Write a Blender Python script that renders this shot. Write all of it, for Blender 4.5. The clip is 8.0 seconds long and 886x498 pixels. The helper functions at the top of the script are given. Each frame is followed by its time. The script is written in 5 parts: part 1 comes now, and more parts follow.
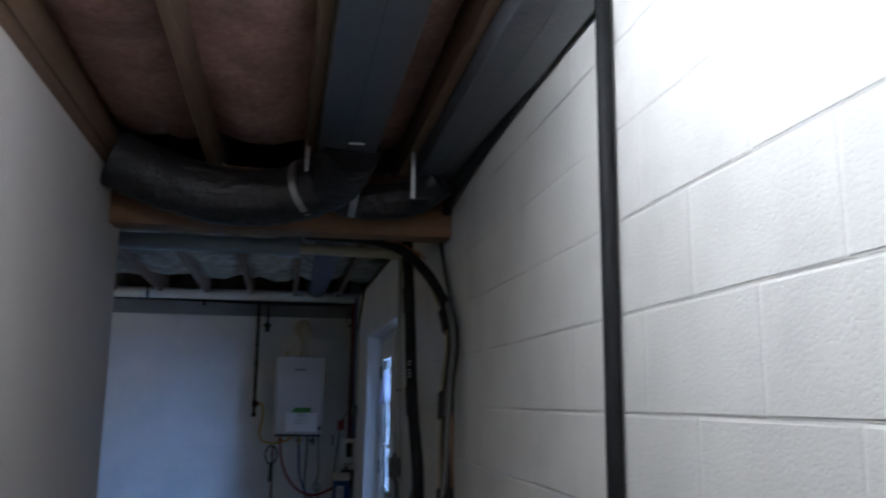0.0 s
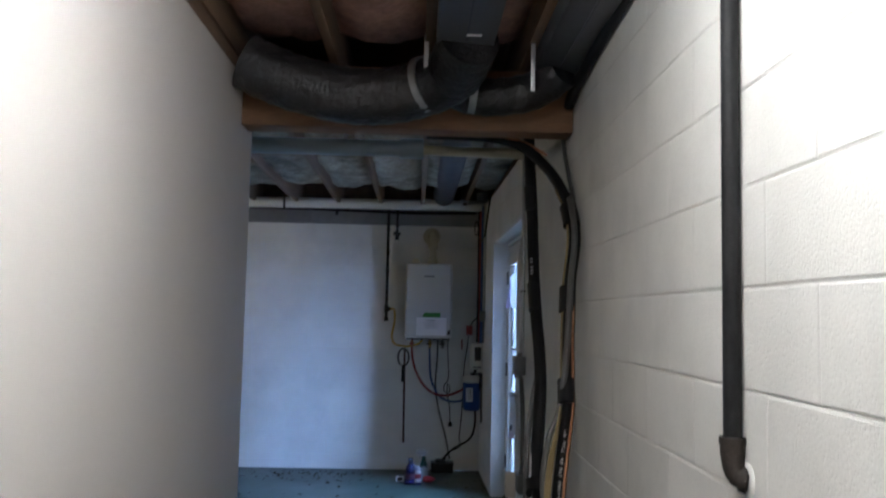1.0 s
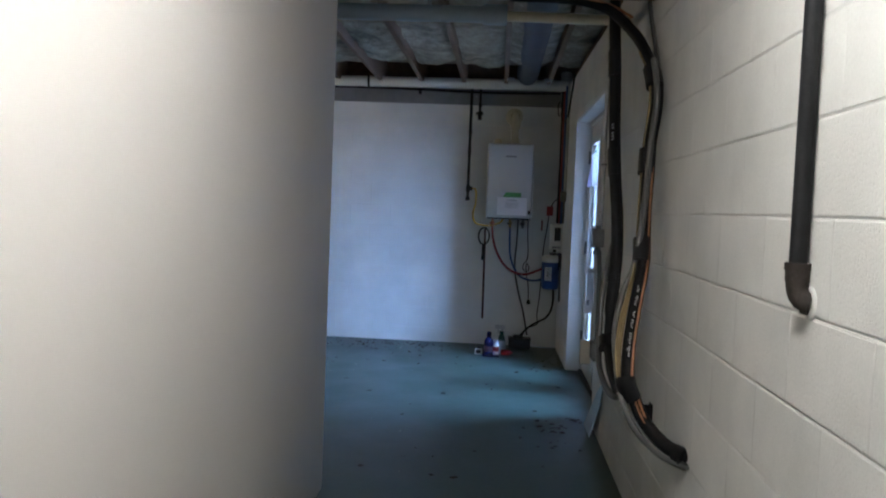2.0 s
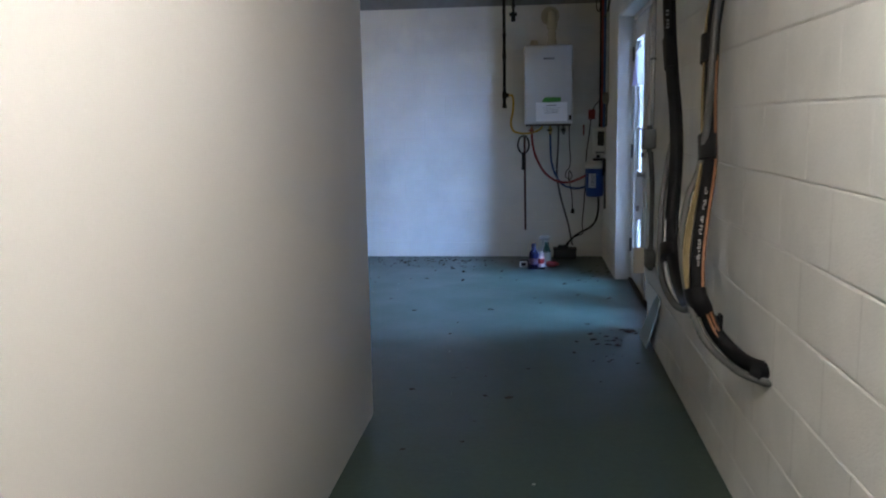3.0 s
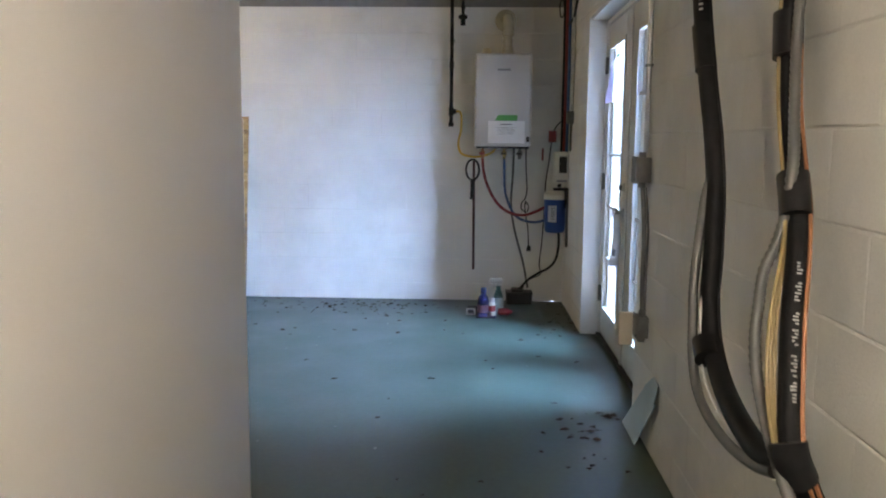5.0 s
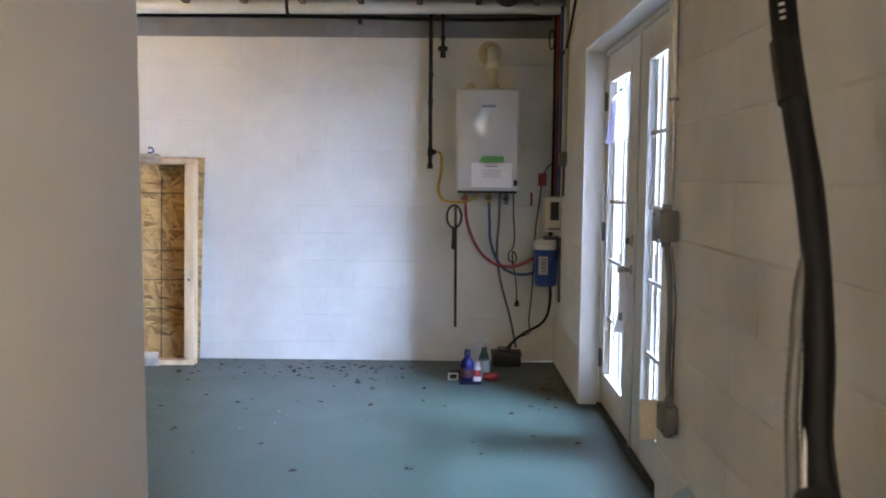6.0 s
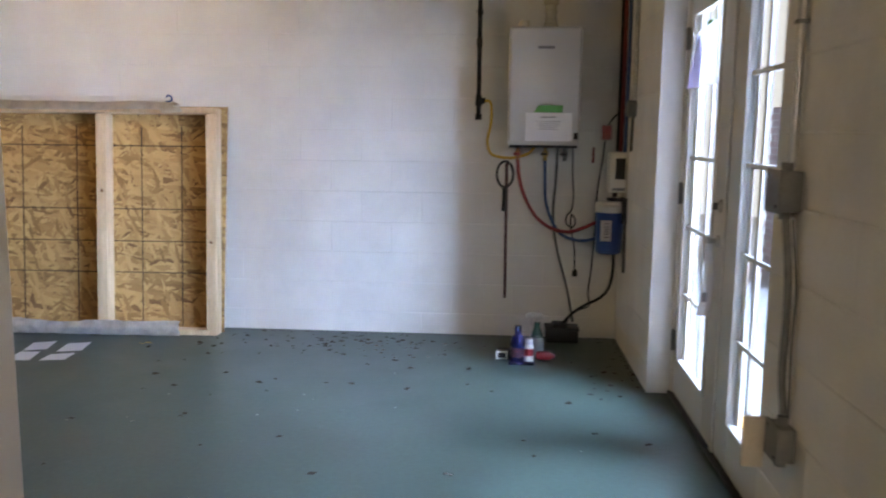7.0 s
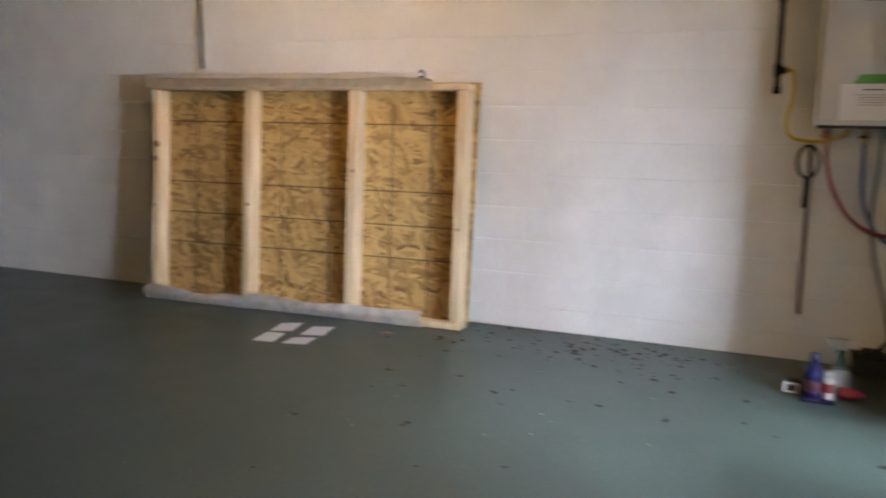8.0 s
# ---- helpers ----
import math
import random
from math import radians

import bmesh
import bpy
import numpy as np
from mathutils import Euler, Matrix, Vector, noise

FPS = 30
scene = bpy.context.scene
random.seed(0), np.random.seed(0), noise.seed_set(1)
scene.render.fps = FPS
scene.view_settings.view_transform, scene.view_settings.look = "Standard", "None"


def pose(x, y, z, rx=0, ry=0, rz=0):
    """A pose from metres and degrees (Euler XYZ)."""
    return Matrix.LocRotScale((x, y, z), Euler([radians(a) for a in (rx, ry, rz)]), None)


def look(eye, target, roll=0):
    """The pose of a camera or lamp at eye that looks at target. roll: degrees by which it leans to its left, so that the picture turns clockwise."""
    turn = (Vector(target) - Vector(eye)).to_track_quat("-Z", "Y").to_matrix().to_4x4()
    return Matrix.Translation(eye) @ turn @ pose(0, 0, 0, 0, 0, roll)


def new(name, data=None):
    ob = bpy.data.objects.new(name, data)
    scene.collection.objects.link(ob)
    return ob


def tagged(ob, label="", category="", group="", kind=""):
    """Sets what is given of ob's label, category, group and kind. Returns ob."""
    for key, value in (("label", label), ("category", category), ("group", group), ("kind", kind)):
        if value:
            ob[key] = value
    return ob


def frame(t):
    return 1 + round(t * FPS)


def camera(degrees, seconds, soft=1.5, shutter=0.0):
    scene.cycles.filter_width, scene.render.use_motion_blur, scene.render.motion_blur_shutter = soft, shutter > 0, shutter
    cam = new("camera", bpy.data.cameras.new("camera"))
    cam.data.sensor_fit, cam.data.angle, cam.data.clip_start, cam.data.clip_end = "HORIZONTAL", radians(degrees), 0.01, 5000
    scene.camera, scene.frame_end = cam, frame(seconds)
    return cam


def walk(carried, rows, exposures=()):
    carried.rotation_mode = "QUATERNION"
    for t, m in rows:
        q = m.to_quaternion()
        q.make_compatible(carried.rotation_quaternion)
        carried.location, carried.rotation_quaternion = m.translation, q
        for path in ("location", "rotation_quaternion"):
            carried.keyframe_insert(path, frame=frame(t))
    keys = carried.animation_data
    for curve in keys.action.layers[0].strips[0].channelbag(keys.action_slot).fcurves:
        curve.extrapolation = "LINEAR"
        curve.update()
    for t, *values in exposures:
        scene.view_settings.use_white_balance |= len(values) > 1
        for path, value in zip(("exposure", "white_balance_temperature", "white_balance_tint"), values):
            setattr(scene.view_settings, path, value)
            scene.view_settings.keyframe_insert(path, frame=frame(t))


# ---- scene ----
cam = camera(56.7, 8.0, soft=1.9, shutter=0.4)
PATH = [
    (0, (0.099, 0.601, 1.586), (0.465, 2.533, 1.952), 0.6),
    (0.5, (0.091, 0.62, 1.564), (0.234, 2.593, 1.855), 0.8),
    (1, (0.139, 0.592, 1.498), (0.197, 2.584, 1.659), 1.2),
    (1.5, (0.137, 0.49, 1.412), (0.079, 2.489, 1.444), 2.1),
    (2, (0.153, 0.498, 1.353), (0.02, 2.491, 1.252), 2.3),
    (2.2, (0.163, 0.502, 1.347), (0.023, 2.493, 1.208), 1.8),
    (3.3, (0.076, 0.854, 1.332), (-0.153, 2.811, 0.989), -1.7),
    (3.5, (0.073, 0.93, 1.336), (-0.141, 2.888, 0.99), -2.2),
    (4, (0.101, 1.225, 1.321), (-0.129, 3.178, 0.957), -0.7),
    (4.5, (0.08, 1.563, 1.337), (-0.146, 3.524, 1.012), 0.1),
    (4.7, (0.052, 1.731, 1.328), (-0.093, 3.703, 1.029), 0.3),
    (5.8, (0.013, 2.468, 1.361), (-0.016, 4.459, 1.173), 0.6),
    (6, (-0.007, 2.638, 1.371), (-0.027, 4.63, 1.197), 0.5),
    (6.5, (-0.028, 2.964, 1.343), (-0.036, 4.954, 1.144), 0.45),
    (7, (-0.006, 3.292, 1.354), (-0.146, 5.267, 1.071), 0.65),
    (7.5, (-0.027, 3.634, 1.334), (-0.372, 5.577, 1.01), 0.65),
    (8, (-0.039, 3.943, 1.338), (-0.816, 5.755, 1.002), 0.55),
]
EXPOSURES = [(0.0, -2.2, 5200, 12), (0.5, -1.55, 5350, 13), (1.0, -1.28, 5600, 11), (1.5, -1.22, 5650, 10), (2.0, -1.13, 5700, 9), (3.5, -0.72, 6050, 10), (4.5, -0.1, 6450, 10), (6.0, -0.02, 7500, 15), (6.5, -0.08, 7500, 15), (7.0, -0.22, 7900, 16), (7.5, -0.66, 9300, 17), (8.0, -0.27, 11000, 19)]
walk(cam, [(t, look(eye, target, roll)) for t, eye, target, roll in PATH], EXPOSURES)

# ---------------------------------------------------------------- light
DAY, DAY_COLOUR = 165.0, (0.36, 0.57, 1.0)      # glow of the sky outside the doors
YARD, YARD_COLOUR = 5.0, (1.0, 0.82, 0.52)     # glow given to the yard slab in place of sunlight
HAZE_GLOW = 1.1                                      # glow of the panels that stand for the distance
BULB_HALL, HALL_COLOUR, LAMP_HALL = 620.0, (1.0, 0.93, 0.80), (0.21, 0.60, 2.15)
BULB_ROOM, ROOM_COLOUR, LAMP_ROOM = 980.0, (1.0, 0.75, 0.36), (-2.6, 7.05)
world = bpy.data.worlds.new("world")
scene.world = world
world.use_nodes = True
sky = world.node_tree.nodes.new("ShaderNodeTexSky")
sky.sky_type, sky.sun_disc = "NISHITA", False
sky.sun_elevation, sky.sun_rotation = radians(38), radians(200)
world.node_tree.links.new(sky.outputs["Color"], world.node_tree.nodes["Background"].inputs["Color"])
world.node_tree.nodes["Background"].inputs["Strength"].default_value = 0.1

# ---------------------------------------------------------------- helpers of this scene
def part(name, bm, material, parent=None, label="", smooth=True):
    """Links a bmesh, built in world metres, as one mesh object under a thing or under a part."""
    me = bpy.data.meshes.new(name)
    bmesh.ops.recalc_face_normals(bm, faces=bm.faces)
    bm.to_mesh(me)
    bm.free()
    for m in (material if isinstance(material, (list, tuple)) else [material]):
        me.materials.append(m)
    if smooth:
        for p in me.polygons:
            p.use_smooth = True
        me.set_sharp_from_angle(angle=radians(38))
    ob = new(name, me)
    if parent is not None:
        ob.parent = parent
        root = parent
        while root.parent:
            root = root.parent
        if root == parent:
            ob.matrix_parent_inverse = root.matrix_basis.inverted()
    if label:
        ob["label"] = label
    return ob


def thing(name, at, label, category, group="", kind=""):
    e = new(name)
    e.empty_display_size = 0.1
    e.matrix_basis = Matrix.Translation(at)
    return tagged(e, label, category, group, kind)


def box(bm, x0, x1, y0, y1, z0, z1, bevel=0.0, seg=2, m=None):
    r = bmesh.ops.create_cube(bm, size=1.0)
    vs = r["verts"]
    for v in vs:
        v.co = Vector(((x0 + x1) / 2 + v.co.x * (x1 - x0), (y0 + y1) / 2 + v.co.y * (y1 - y0), (z0 + z1) / 2 + v.co.z * (z1 - z0)))
    if bevel:
        es = list({e for v in vs for e in v.link_edges})
        r = bmesh.ops.bevel(bm, geom=es, offset=bevel, segments=seg, affect="EDGES", profile=0.5)
        vs = list({v for f in r["faces"] for v in f.verts} | {v for v in vs if v.is_valid})
    if m is not None:
        bmesh.ops.transform(bm, matrix=m, verts=vs)
    return vs


def boxed(x0, x1, y0, y1, z0, z1, bevel=0.0, seg=2, m=None):
    bm = bmesh.new()
    box(bm, x0, x1, y0, y1, z0, z1, bevel, seg, m)
    return bm


def smooth_line(pts, step=0.02):
    """Catmull-Rom curve through the points, cut to about equal steps."""
    p = [Vector(q) for q in pts]
    if len(p) < 3:
        return p
    p = [p[0] * 2 - p[1]] + p + [p[-1] * 2 - p[-2]]
    out = []
    for i in range(1, len(p) - 2):
        a, b, c, d = p[i - 1:i + 3]
        n = max(2, int((c - b).length / step))
        for k in range(n):
            t = k / n
            out.append(0.5 * (2 * b + (c - a) * t + (2 * a - 5 * b + 4 * c - d) * t * t + (3 * b - a - 3 * c + d) * t ** 3))
    return out + [p[-2]]


def tube(bm, pts, r, seg=10, step=0.03, curve=True, ripple=0.0, pitch=0.012):
    """A round tube along the points; ripple gives it rings."""
    line = smooth_line(pts, step) if curve else [Vector(q) for q in pts]
    rings, up = [], None
    run = 0.0
    for i, p in enumerate(line):
        d = (line[min(i + 1, len(line) - 1)] - line[max(i - 1, 0)]).normalized()
        if up is None:
            up = d.orthogonal().normalized()
        up = (up - d * up.dot(d)).normalized()
        side = d.cross(up)
        if i:
            run += (p - line[i - 1]).length
        rr = (r[i * (len(r) - 1) // max(1, len(line) - 1)] if isinstance(r, (list, tuple)) else r)
        if ripple:
            rr += ripple * (1 if i % 2 else -1)
        rings.append([bm.verts.new(p + (up * math.cos(a) + side * math.sin(a)) * rr) for a in [2 * math.pi * k / seg for k in range(seg)]])
    for a, b in zip(rings, rings[1:]):
        for k in range(seg):
            bm.faces.new((a[k], a[(k + 1) % seg], b[(k + 1) % seg], b[k]))
    bm.faces.new(rings[0][::-1])
    bm.faces.new(rings[-1])
    return bm


def tubed(pts, r, **kw):
    bm = bmesh.new()
    return tube(bm, pts, r, **kw)


def turned(profile, at, axis="z", seg=20):
    """A body turned about an axis through at, from (radius, height) pairs."""
    bm = bmesh.new()
    rings = []
    for r, h in profile:
        ring = []
        for k in range(seg):
            a = 2 * math.pi * k / seg
            c, s = math.cos(a) * max(r, 1e-4), math.sin(a) * max(r, 1e-4)
            o = {"z": (c, s, h), "y": (c, h, s), "x": (h, c, s)}[axis]
            ring.append(bm.verts.new(Vector(at) + Vector(o)))
        rings.append(ring)
    for a, b in zip(rings, rings[1:]):
        for k in range(seg):
            bm.faces.new((a[k], a[(k + 1) % seg], b[(k + 1) % seg], b[k]))
    bm.faces.new(rings[0][::-1])
    bm.faces.new(rings[-1])
    return bm


def sheet(corners, nu, nv, lift, thick=0.0):
    """A grid over four corners (a, b, c, d in turn), each point moved by lift(u, v, point)."""
    bm = bmesh.new()
    a, b, c, d = [Vector(q) for q in corners]
    rows = []
    for j in range(nv + 1):
        v = j / nv
        rows.append([bm.verts.new((lambda p: p + Vector(lift(i / nu, v, p)))((a.lerp(b, i / nu)).lerp(d.lerp(c, i / nu), v))) for i in range(nu + 1)])
    for j in range(nv):
        for i in range(nu):
            bm.faces.new((rows[j][i], rows[j][i + 1], rows[j + 1][i + 1], rows[j + 1][i]))
    if thick:
        bmesh.ops.solidify(bm, geom=bm.faces[:], thickness=thick)
    return bm


def nz(x, y, z=0.0):
    return noise.noise(Vector((x, y, z)))


# ---------------------------------------------------------------- materials
def material(name, colour, rough=0.6, metal=0.0, var=0.12, scale=6.0, fine=90.0, bump=0.25, depth=0.002, tint=None, stain=0.0, coat=0.0, island=0.0, spec=0.5, stretch=(1, 1, 1), pits=0.0, rough_var=0.1):
    """Paint, plaster, plastic, metal or wood: colour varied at two scales, with fine relief in world metres."""
    m = bpy.data.materials.new(name)
    m.use_nodes = True
    nt = m.node_tree
    n, l = nt.nodes, nt.links
    b = n["Principled BSDF"]
    geo = n.new("ShaderNodeNewGeometry")
    mapn = n.new("ShaderNodeMapping")
    mapn.inputs["Scale"].default_value = stretch
    l.new(geo.outputs["Position"], mapn.inputs["Vector"])

    def tex(s, detail=4.0, rough_=0.55):
        t = n.new("ShaderNodeTexNoise")
        t.inputs["Scale"].default_value, t.inputs["Detail"].default_value, t.inputs["Roughness"].default_value = s, detail, rough_
        l.new(mapn.outputs["Vector"], t.inputs["Vector"])
        return t
    big, small = tex(scale, 5), tex(fine, 3)
    ramp = n.new("ShaderNodeValToRGB")
    dark = [c * (1 - var) for c in colour]
    light = [min(1, c * (1 + var)) for c in colour] if tint is None else tint
    ramp.color_ramp.elements[0].position, ramp.color_ramp.elements[1].position = 0.3, 0.7
    ramp.color_ramp.elements[0].color, ramp.color_ramp.elements[1].color = (*dark, 1), (*light, 1)
    l.new(big.outputs["Fac"], ramp.inputs["Fac"])
    mix = n.new("ShaderNodeMix")
    mix.data_type, mix.blend_type = "RGBA", "MULTIPLY"
    mix.inputs["Factor"].default_value = 1.0
    grain = n.new("ShaderNodeMapRange")
    grain.inputs["From Min"].default_value, grain.inputs["From Max"].default_value = 0.3, 0.7
    grain.inputs["To Min"].default_value, grain.inputs["To Max"].default_value = 1 - var * 0.7, 1 + var * 0.3
    l.new(small.outputs["Fac"], grain.inputs["Value"])
    l.new(ramp.outputs["Color"], mix.inputs["A"])
    l.new(grain.outputs["Result"], mix.inputs["B"])
    out = mix.outputs["Result"]
    if stain:
        st = tex(scale * 0.33, 6, 0.65)
        mr = n.new("ShaderNodeMapRange")
        mr.inputs["From Min"].default_value, mr.inputs["From Max"].default_value = 0.52, 0.72
        mr.inputs["To Min"].default_value, mr.inputs["To Max"].default_value = 1.0, 1 - stain
        l.new(st.outputs["Fac"], mr.inputs["Value"])
        mx = n.new("ShaderNodeMix")
        mx.data_type, mx.blend_type = "RGBA", "MULTIPLY"
        mx.inputs["Factor"].default_value = 1.0
        l.new(out, mx.inputs["A"])
        l.new(mr.outputs["Result"], mx.inputs["B"])
        out = mx.outputs["Result"]
    if island:
        info = n.new("ShaderNodeObjectInfo")
        mr = n.new("ShaderNodeMapRange")
        mr.inputs["To Min"].default_value, mr.inputs["To Max"].default_value = 1 - island, 1.0
        l.new(info.outputs["Random"], mr.inputs["Value"])
        mx = n.new("ShaderNodeMix")
        mx.data_type, mx.blend_type = "RGBA", "MULTIPLY"
        mx.inputs["Factor"].default_value = 1.0
        l.new(out, mx.inputs["A"])
        l.new(mr.outputs["Result"], mx.inputs["B"])
        out = mx.outputs["Result"]
    l.new(out, b.inputs["Base Color"])
    rr = n.new("ShaderNodeMapRange")
    rr.inputs["To Min"].default_value, rr.inputs["To Max"].default_value = max(0.02, rough - rough_var), min(1, rough + rough_var)
    l.new(big.outputs["Fac"], rr.inputs["Value"])
    l.new(rr.outputs["Result"], b.inputs["Roughness"])
    b.inputs["Metallic"].default_value = metal
    b.inputs["Coat Weight"].default_value = coat
    b.inputs["Specular IOR Level"].default_value = spec
    height = small.outputs["Fac"]
    if pits:
        vo = n.new("ShaderNodeTexNoise")
        vo.inputs["Scale"].default_value, vo.inputs["Detail"].default_value = 150.0, 2.0
        l.new(geo.outputs["Position"], vo.inputs["Vector"])
        pr = n.new("ShaderNodeMapRange")
        pr.inputs["From Min"].default_value, pr.inputs["From Max"].default_value = 0.27, 0.40
        pr.inputs["To Min"].default_value, pr.inputs["To Max"].default_value = -pits, 0.0
        l.new(vo.outputs["Fac"], pr.inputs["Value"])
        ad = n.new("ShaderNodeMath")
        l.new(height, ad.inputs[0])
        l.new(pr.outputs["Result"], ad.inputs[1])
        height = ad.outputs["Value"]
    if bump:
        bp = n.new("ShaderNodeBump")
        bp.inputs["Strength"].default_value, bp.inputs["Distance"].default_value = bump, depth
        l.new(height, bp.inputs["Height"])
        l.new(bp.outputs["Normal"], b.inputs["Normal"])
    return m


def floor_paint():
    """Worn slate-green floor paint with scuffs, dust and a soft sheen."""
    m = material("floor paint", (0.033, 0.054, 0.0435), rough=0.40, var=0.24, scale=2.8, fine=38, bump=0.12, depth=0.003, tint=(0.045, 0.070, 0.057), stain=0.3, rough_var=0.16)
    nt = m.node_tree
    n, l = nt.nodes, nt.links
    b = n["Principled BSDF"]
    src = b.inputs["Base Color"].links[0].from_socket
    geo = n.new("ShaderNodeNewGeometry")
    t = n.new("ShaderNodeTexNoise")
    t.inputs["Scale"].default_value, t.inputs["Detail"].default_value, t.inputs["Roughness"].default_value = 14.0, 8.0, 0.7
    l.new(geo.outputs["Position"], t.inputs["Vector"])
    r = n.new("ShaderNodeMapRange")
    r.inputs["From Min"].default_value, r.inputs["From Max"].default_value = 0.60, 0.78
    r.inputs["To Max"].default_value = 0.5
    l.new(t.outputs["Fac"], r.inputs["Value"])
    mx = n.new("ShaderNodeMix")
    mx.data_type = "RGBA"
    mx.inputs["B"].default_value = (0.10, 0.12, 0.11, 1)
    l.new(r.outputs["Result"], mx.inputs["Factor"])
    l.new(src, mx.inputs["A"])
    l.new(mx.outputs["Result"], b.inputs["Base Color"])
    return m


def strand_board():
    """Pressed strand board: layers of long flat flakes in straw and brown, lying at several angles."""
    m = bpy.data.materials.new("strand board")
    m.use_nodes = True
    nt = m.node_tree
    n, l = nt.nodes, nt.links
    b = n["Principled BSDF"]
    geo = n.new("ShaderNodeNewGeometry")
    warp = n.new("ShaderNodeTexNoise")
    warp.inputs["Scale"].default_value, warp.inputs["Detail"].default_value = 26.0, 2.0
    l.new(geo.outputs["Position"], warp.inputs["Vector"])
    wob = n.new("ShaderNodeMix")
    wob.data_type = "VECTOR"
    wob.inputs["Factor"].default_value = 0.022
    l.new(geo.outputs["Position"], wob.inputs["A"])
    l.new(warp.outputs["Color"], wob.inputs["B"])
    val = None
    for k, (size, rot, keep) in enumerate((((9, 3, 30), 0.2, 0.0), ((8, 3, 34), -0.55, 0.45), ((10, 3, 36), 0.75, 0.55), ((7, 3, 40), -0.12, 0.55), ((9, 3, 34), -1.2, 0.72))):
        rt = n.new("ShaderNodeVectorRotate")
        rt.rotation_type = "Y_AXIS"
        rt.inputs["Angle"].default_value = rot
        l.new(wob.outputs["Result"], rt.inputs["Vector"])
        mp = n.new("ShaderNodeMapping")
        mp.inputs["Scale"].default_value, mp.inputs["Location"].default_value = size, (k * 3.7, 0, k * 1.9)
        l.new(rt.outputs["Vector"], mp.inputs["Vector"])
        v = n.new("ShaderNodeTexVoronoi")
        v.inputs["Scale"].default_value = 1.0
        l.new(mp.outputs["Vector"], v.inputs["Vector"])
        split = n.new("ShaderNodeSeparateColor")
        l.new(v.outputs["Color"], split.inputs["Color"])
        if val is None:
            val = split.outputs["Red"]
        else:
            over = n.new("ShaderNodeMath")
            over.operation = "GREATER_THAN"
            over.inputs[1].default_value = keep
            l.new(split.outputs["Green"], over.inputs[0])
            mx = n.new("ShaderNodeMix")
            l.new(over.outputs["Value"], mx.inputs["Factor"])
            l.new(val, mx.inputs["A"])
            l.new(split.outputs["Red"], mx.inputs["B"])
            val = mx.outputs["Result"]
    big = n.new("ShaderNodeTexNoise")
    big.inputs["Scale"].default_value, big.inputs["Detail"].default_value = 5.0, 4.0
    l.new(geo.outputs["Position"], big.inputs["Vector"])
    mx = n.new("ShaderNodeMix")
    mx.inputs["Factor"].default_value = 0.3
    l.new(val, mx.inputs["A"])
    l.new(big.outputs["Fac"], mx.inputs["B"])
    ramp = n.new("ShaderNodeValToRGB")
    e = ramp.color_ramp.elements
    e[0].position, e[0].color = 0.14, (0.165, 0.080, 0.025, 1)
    e[1].position, e[1].color = 0.86, (0.52, 0.325, 0.130, 1)
    for at, colour in ((0.26, (0.27, 0.142, 0.045, 1)), (0.50, (0.41, 0.235, 0.083, 1))):
        ramp.color_ramp.elements.new(at).color = colour
    l.new(mx.outputs["Result"], ramp.inputs["Fac"])
    l.new(ramp.outputs["Color"], b.inputs["Base Color"])
    b.inputs["Roughness"].default_value = 0.62
    bp = n.new("ShaderNodeBump")
    bp.inputs["Strength"].default_value, bp.inputs["Distance"].default_value = 0.4, 0.002
    l.new(val, bp.inputs["Height"])
    l.new(bp.outputs["Normal"], b.inputs["Normal"])
    return m


def glowing(name, colour, strength):
    m = bpy.data.materials.new(name)
    m.use_nodes = True
    b = m.node_tree.nodes["Principled BSDF"]
    b.inputs["Base Color"].default_value = (0, 0, 0, 1)
    b.inputs["Specular IOR Level"].default_value = 0.0
    b.inputs["Emission Color"].default_value = (*colour, 1)
    b.inputs["Emission Strength"].default_value = strength
    return m


def clear_glass():
    m = bpy.data.materials.new("window glass")
    m.use_nodes = True
    b = m.node_tree.nodes["Principled BSDF"]
    b.inputs["Base Color"].default_value = (0.96, 0.98, 0.98, 1)
    b.inputs["Transmission Weight"].default_value = 1.0
    b.inputs["Roughness"].default_value = 0.0
    b.inputs["IOR"].default_value = 1.02
    return m


M_BLOCK = material("painted block", (0.75, 0.735, 0.70), rough=0.62, var=0.075, scale=3.6, fine=150, bump=0.38, depth=0.0025, stain=0.14, island=0.05, pits=0.55)
M_BLOCK_FAR = material("painted block, thick coat", (0.76, 0.75, 0.72), rough=0.6, var=0.07, scale=2.4, fine=120, bump=0.45, depth=0.003, stain=0.14, island=0.03, pits=0.6)
M_BARE = material("bare block", (0.20, 0.20, 0.205), rough=0.9, var=0.14, scale=7, fine=150, bump=0.6, depth=0.004, island=0.06)
M_DRY = material("drywall paint", (0.73, 0.685, 0.648), rough=0.75, var=0.025, scale=1.3, fine=220, bump=0.12, depth=0.0015, stain=0.03)
M_FLOOR = floor_paint()
M_PLASTER = material("painted plaster", (0.74, 0.735, 0.72), rough=0.6, var=0.05, scale=5, fine=120, bump=0.3, stain=0.05)
M_DOOR = material("door paint", (0.66, 0.65, 0.62), rough=0.42, var=0.04, scale=3, fine=150, bump=0.08)
M_STUD = material("sawn pine", (0.70, 0.49, 0.29), rough=0.62, var=0.16, scale=5, fine=60, bump=0.25, stretch=(3.5, 3.5, 0.5), tint=(0.80, 0.60, 0.39), island=0.08)
M_KNOT = material("pine knot", (0.22, 0.10, 0.045), rough=0.65, var=0.3, scale=60, bump=0.2)
M_JOIST = material("aged joist wood", (0.15, 0.092, 0.056), rough=0.75, var=0.25, scale=6, fine=70, bump=0.35, stretch=(3, 0.4, 3), island=0.2)
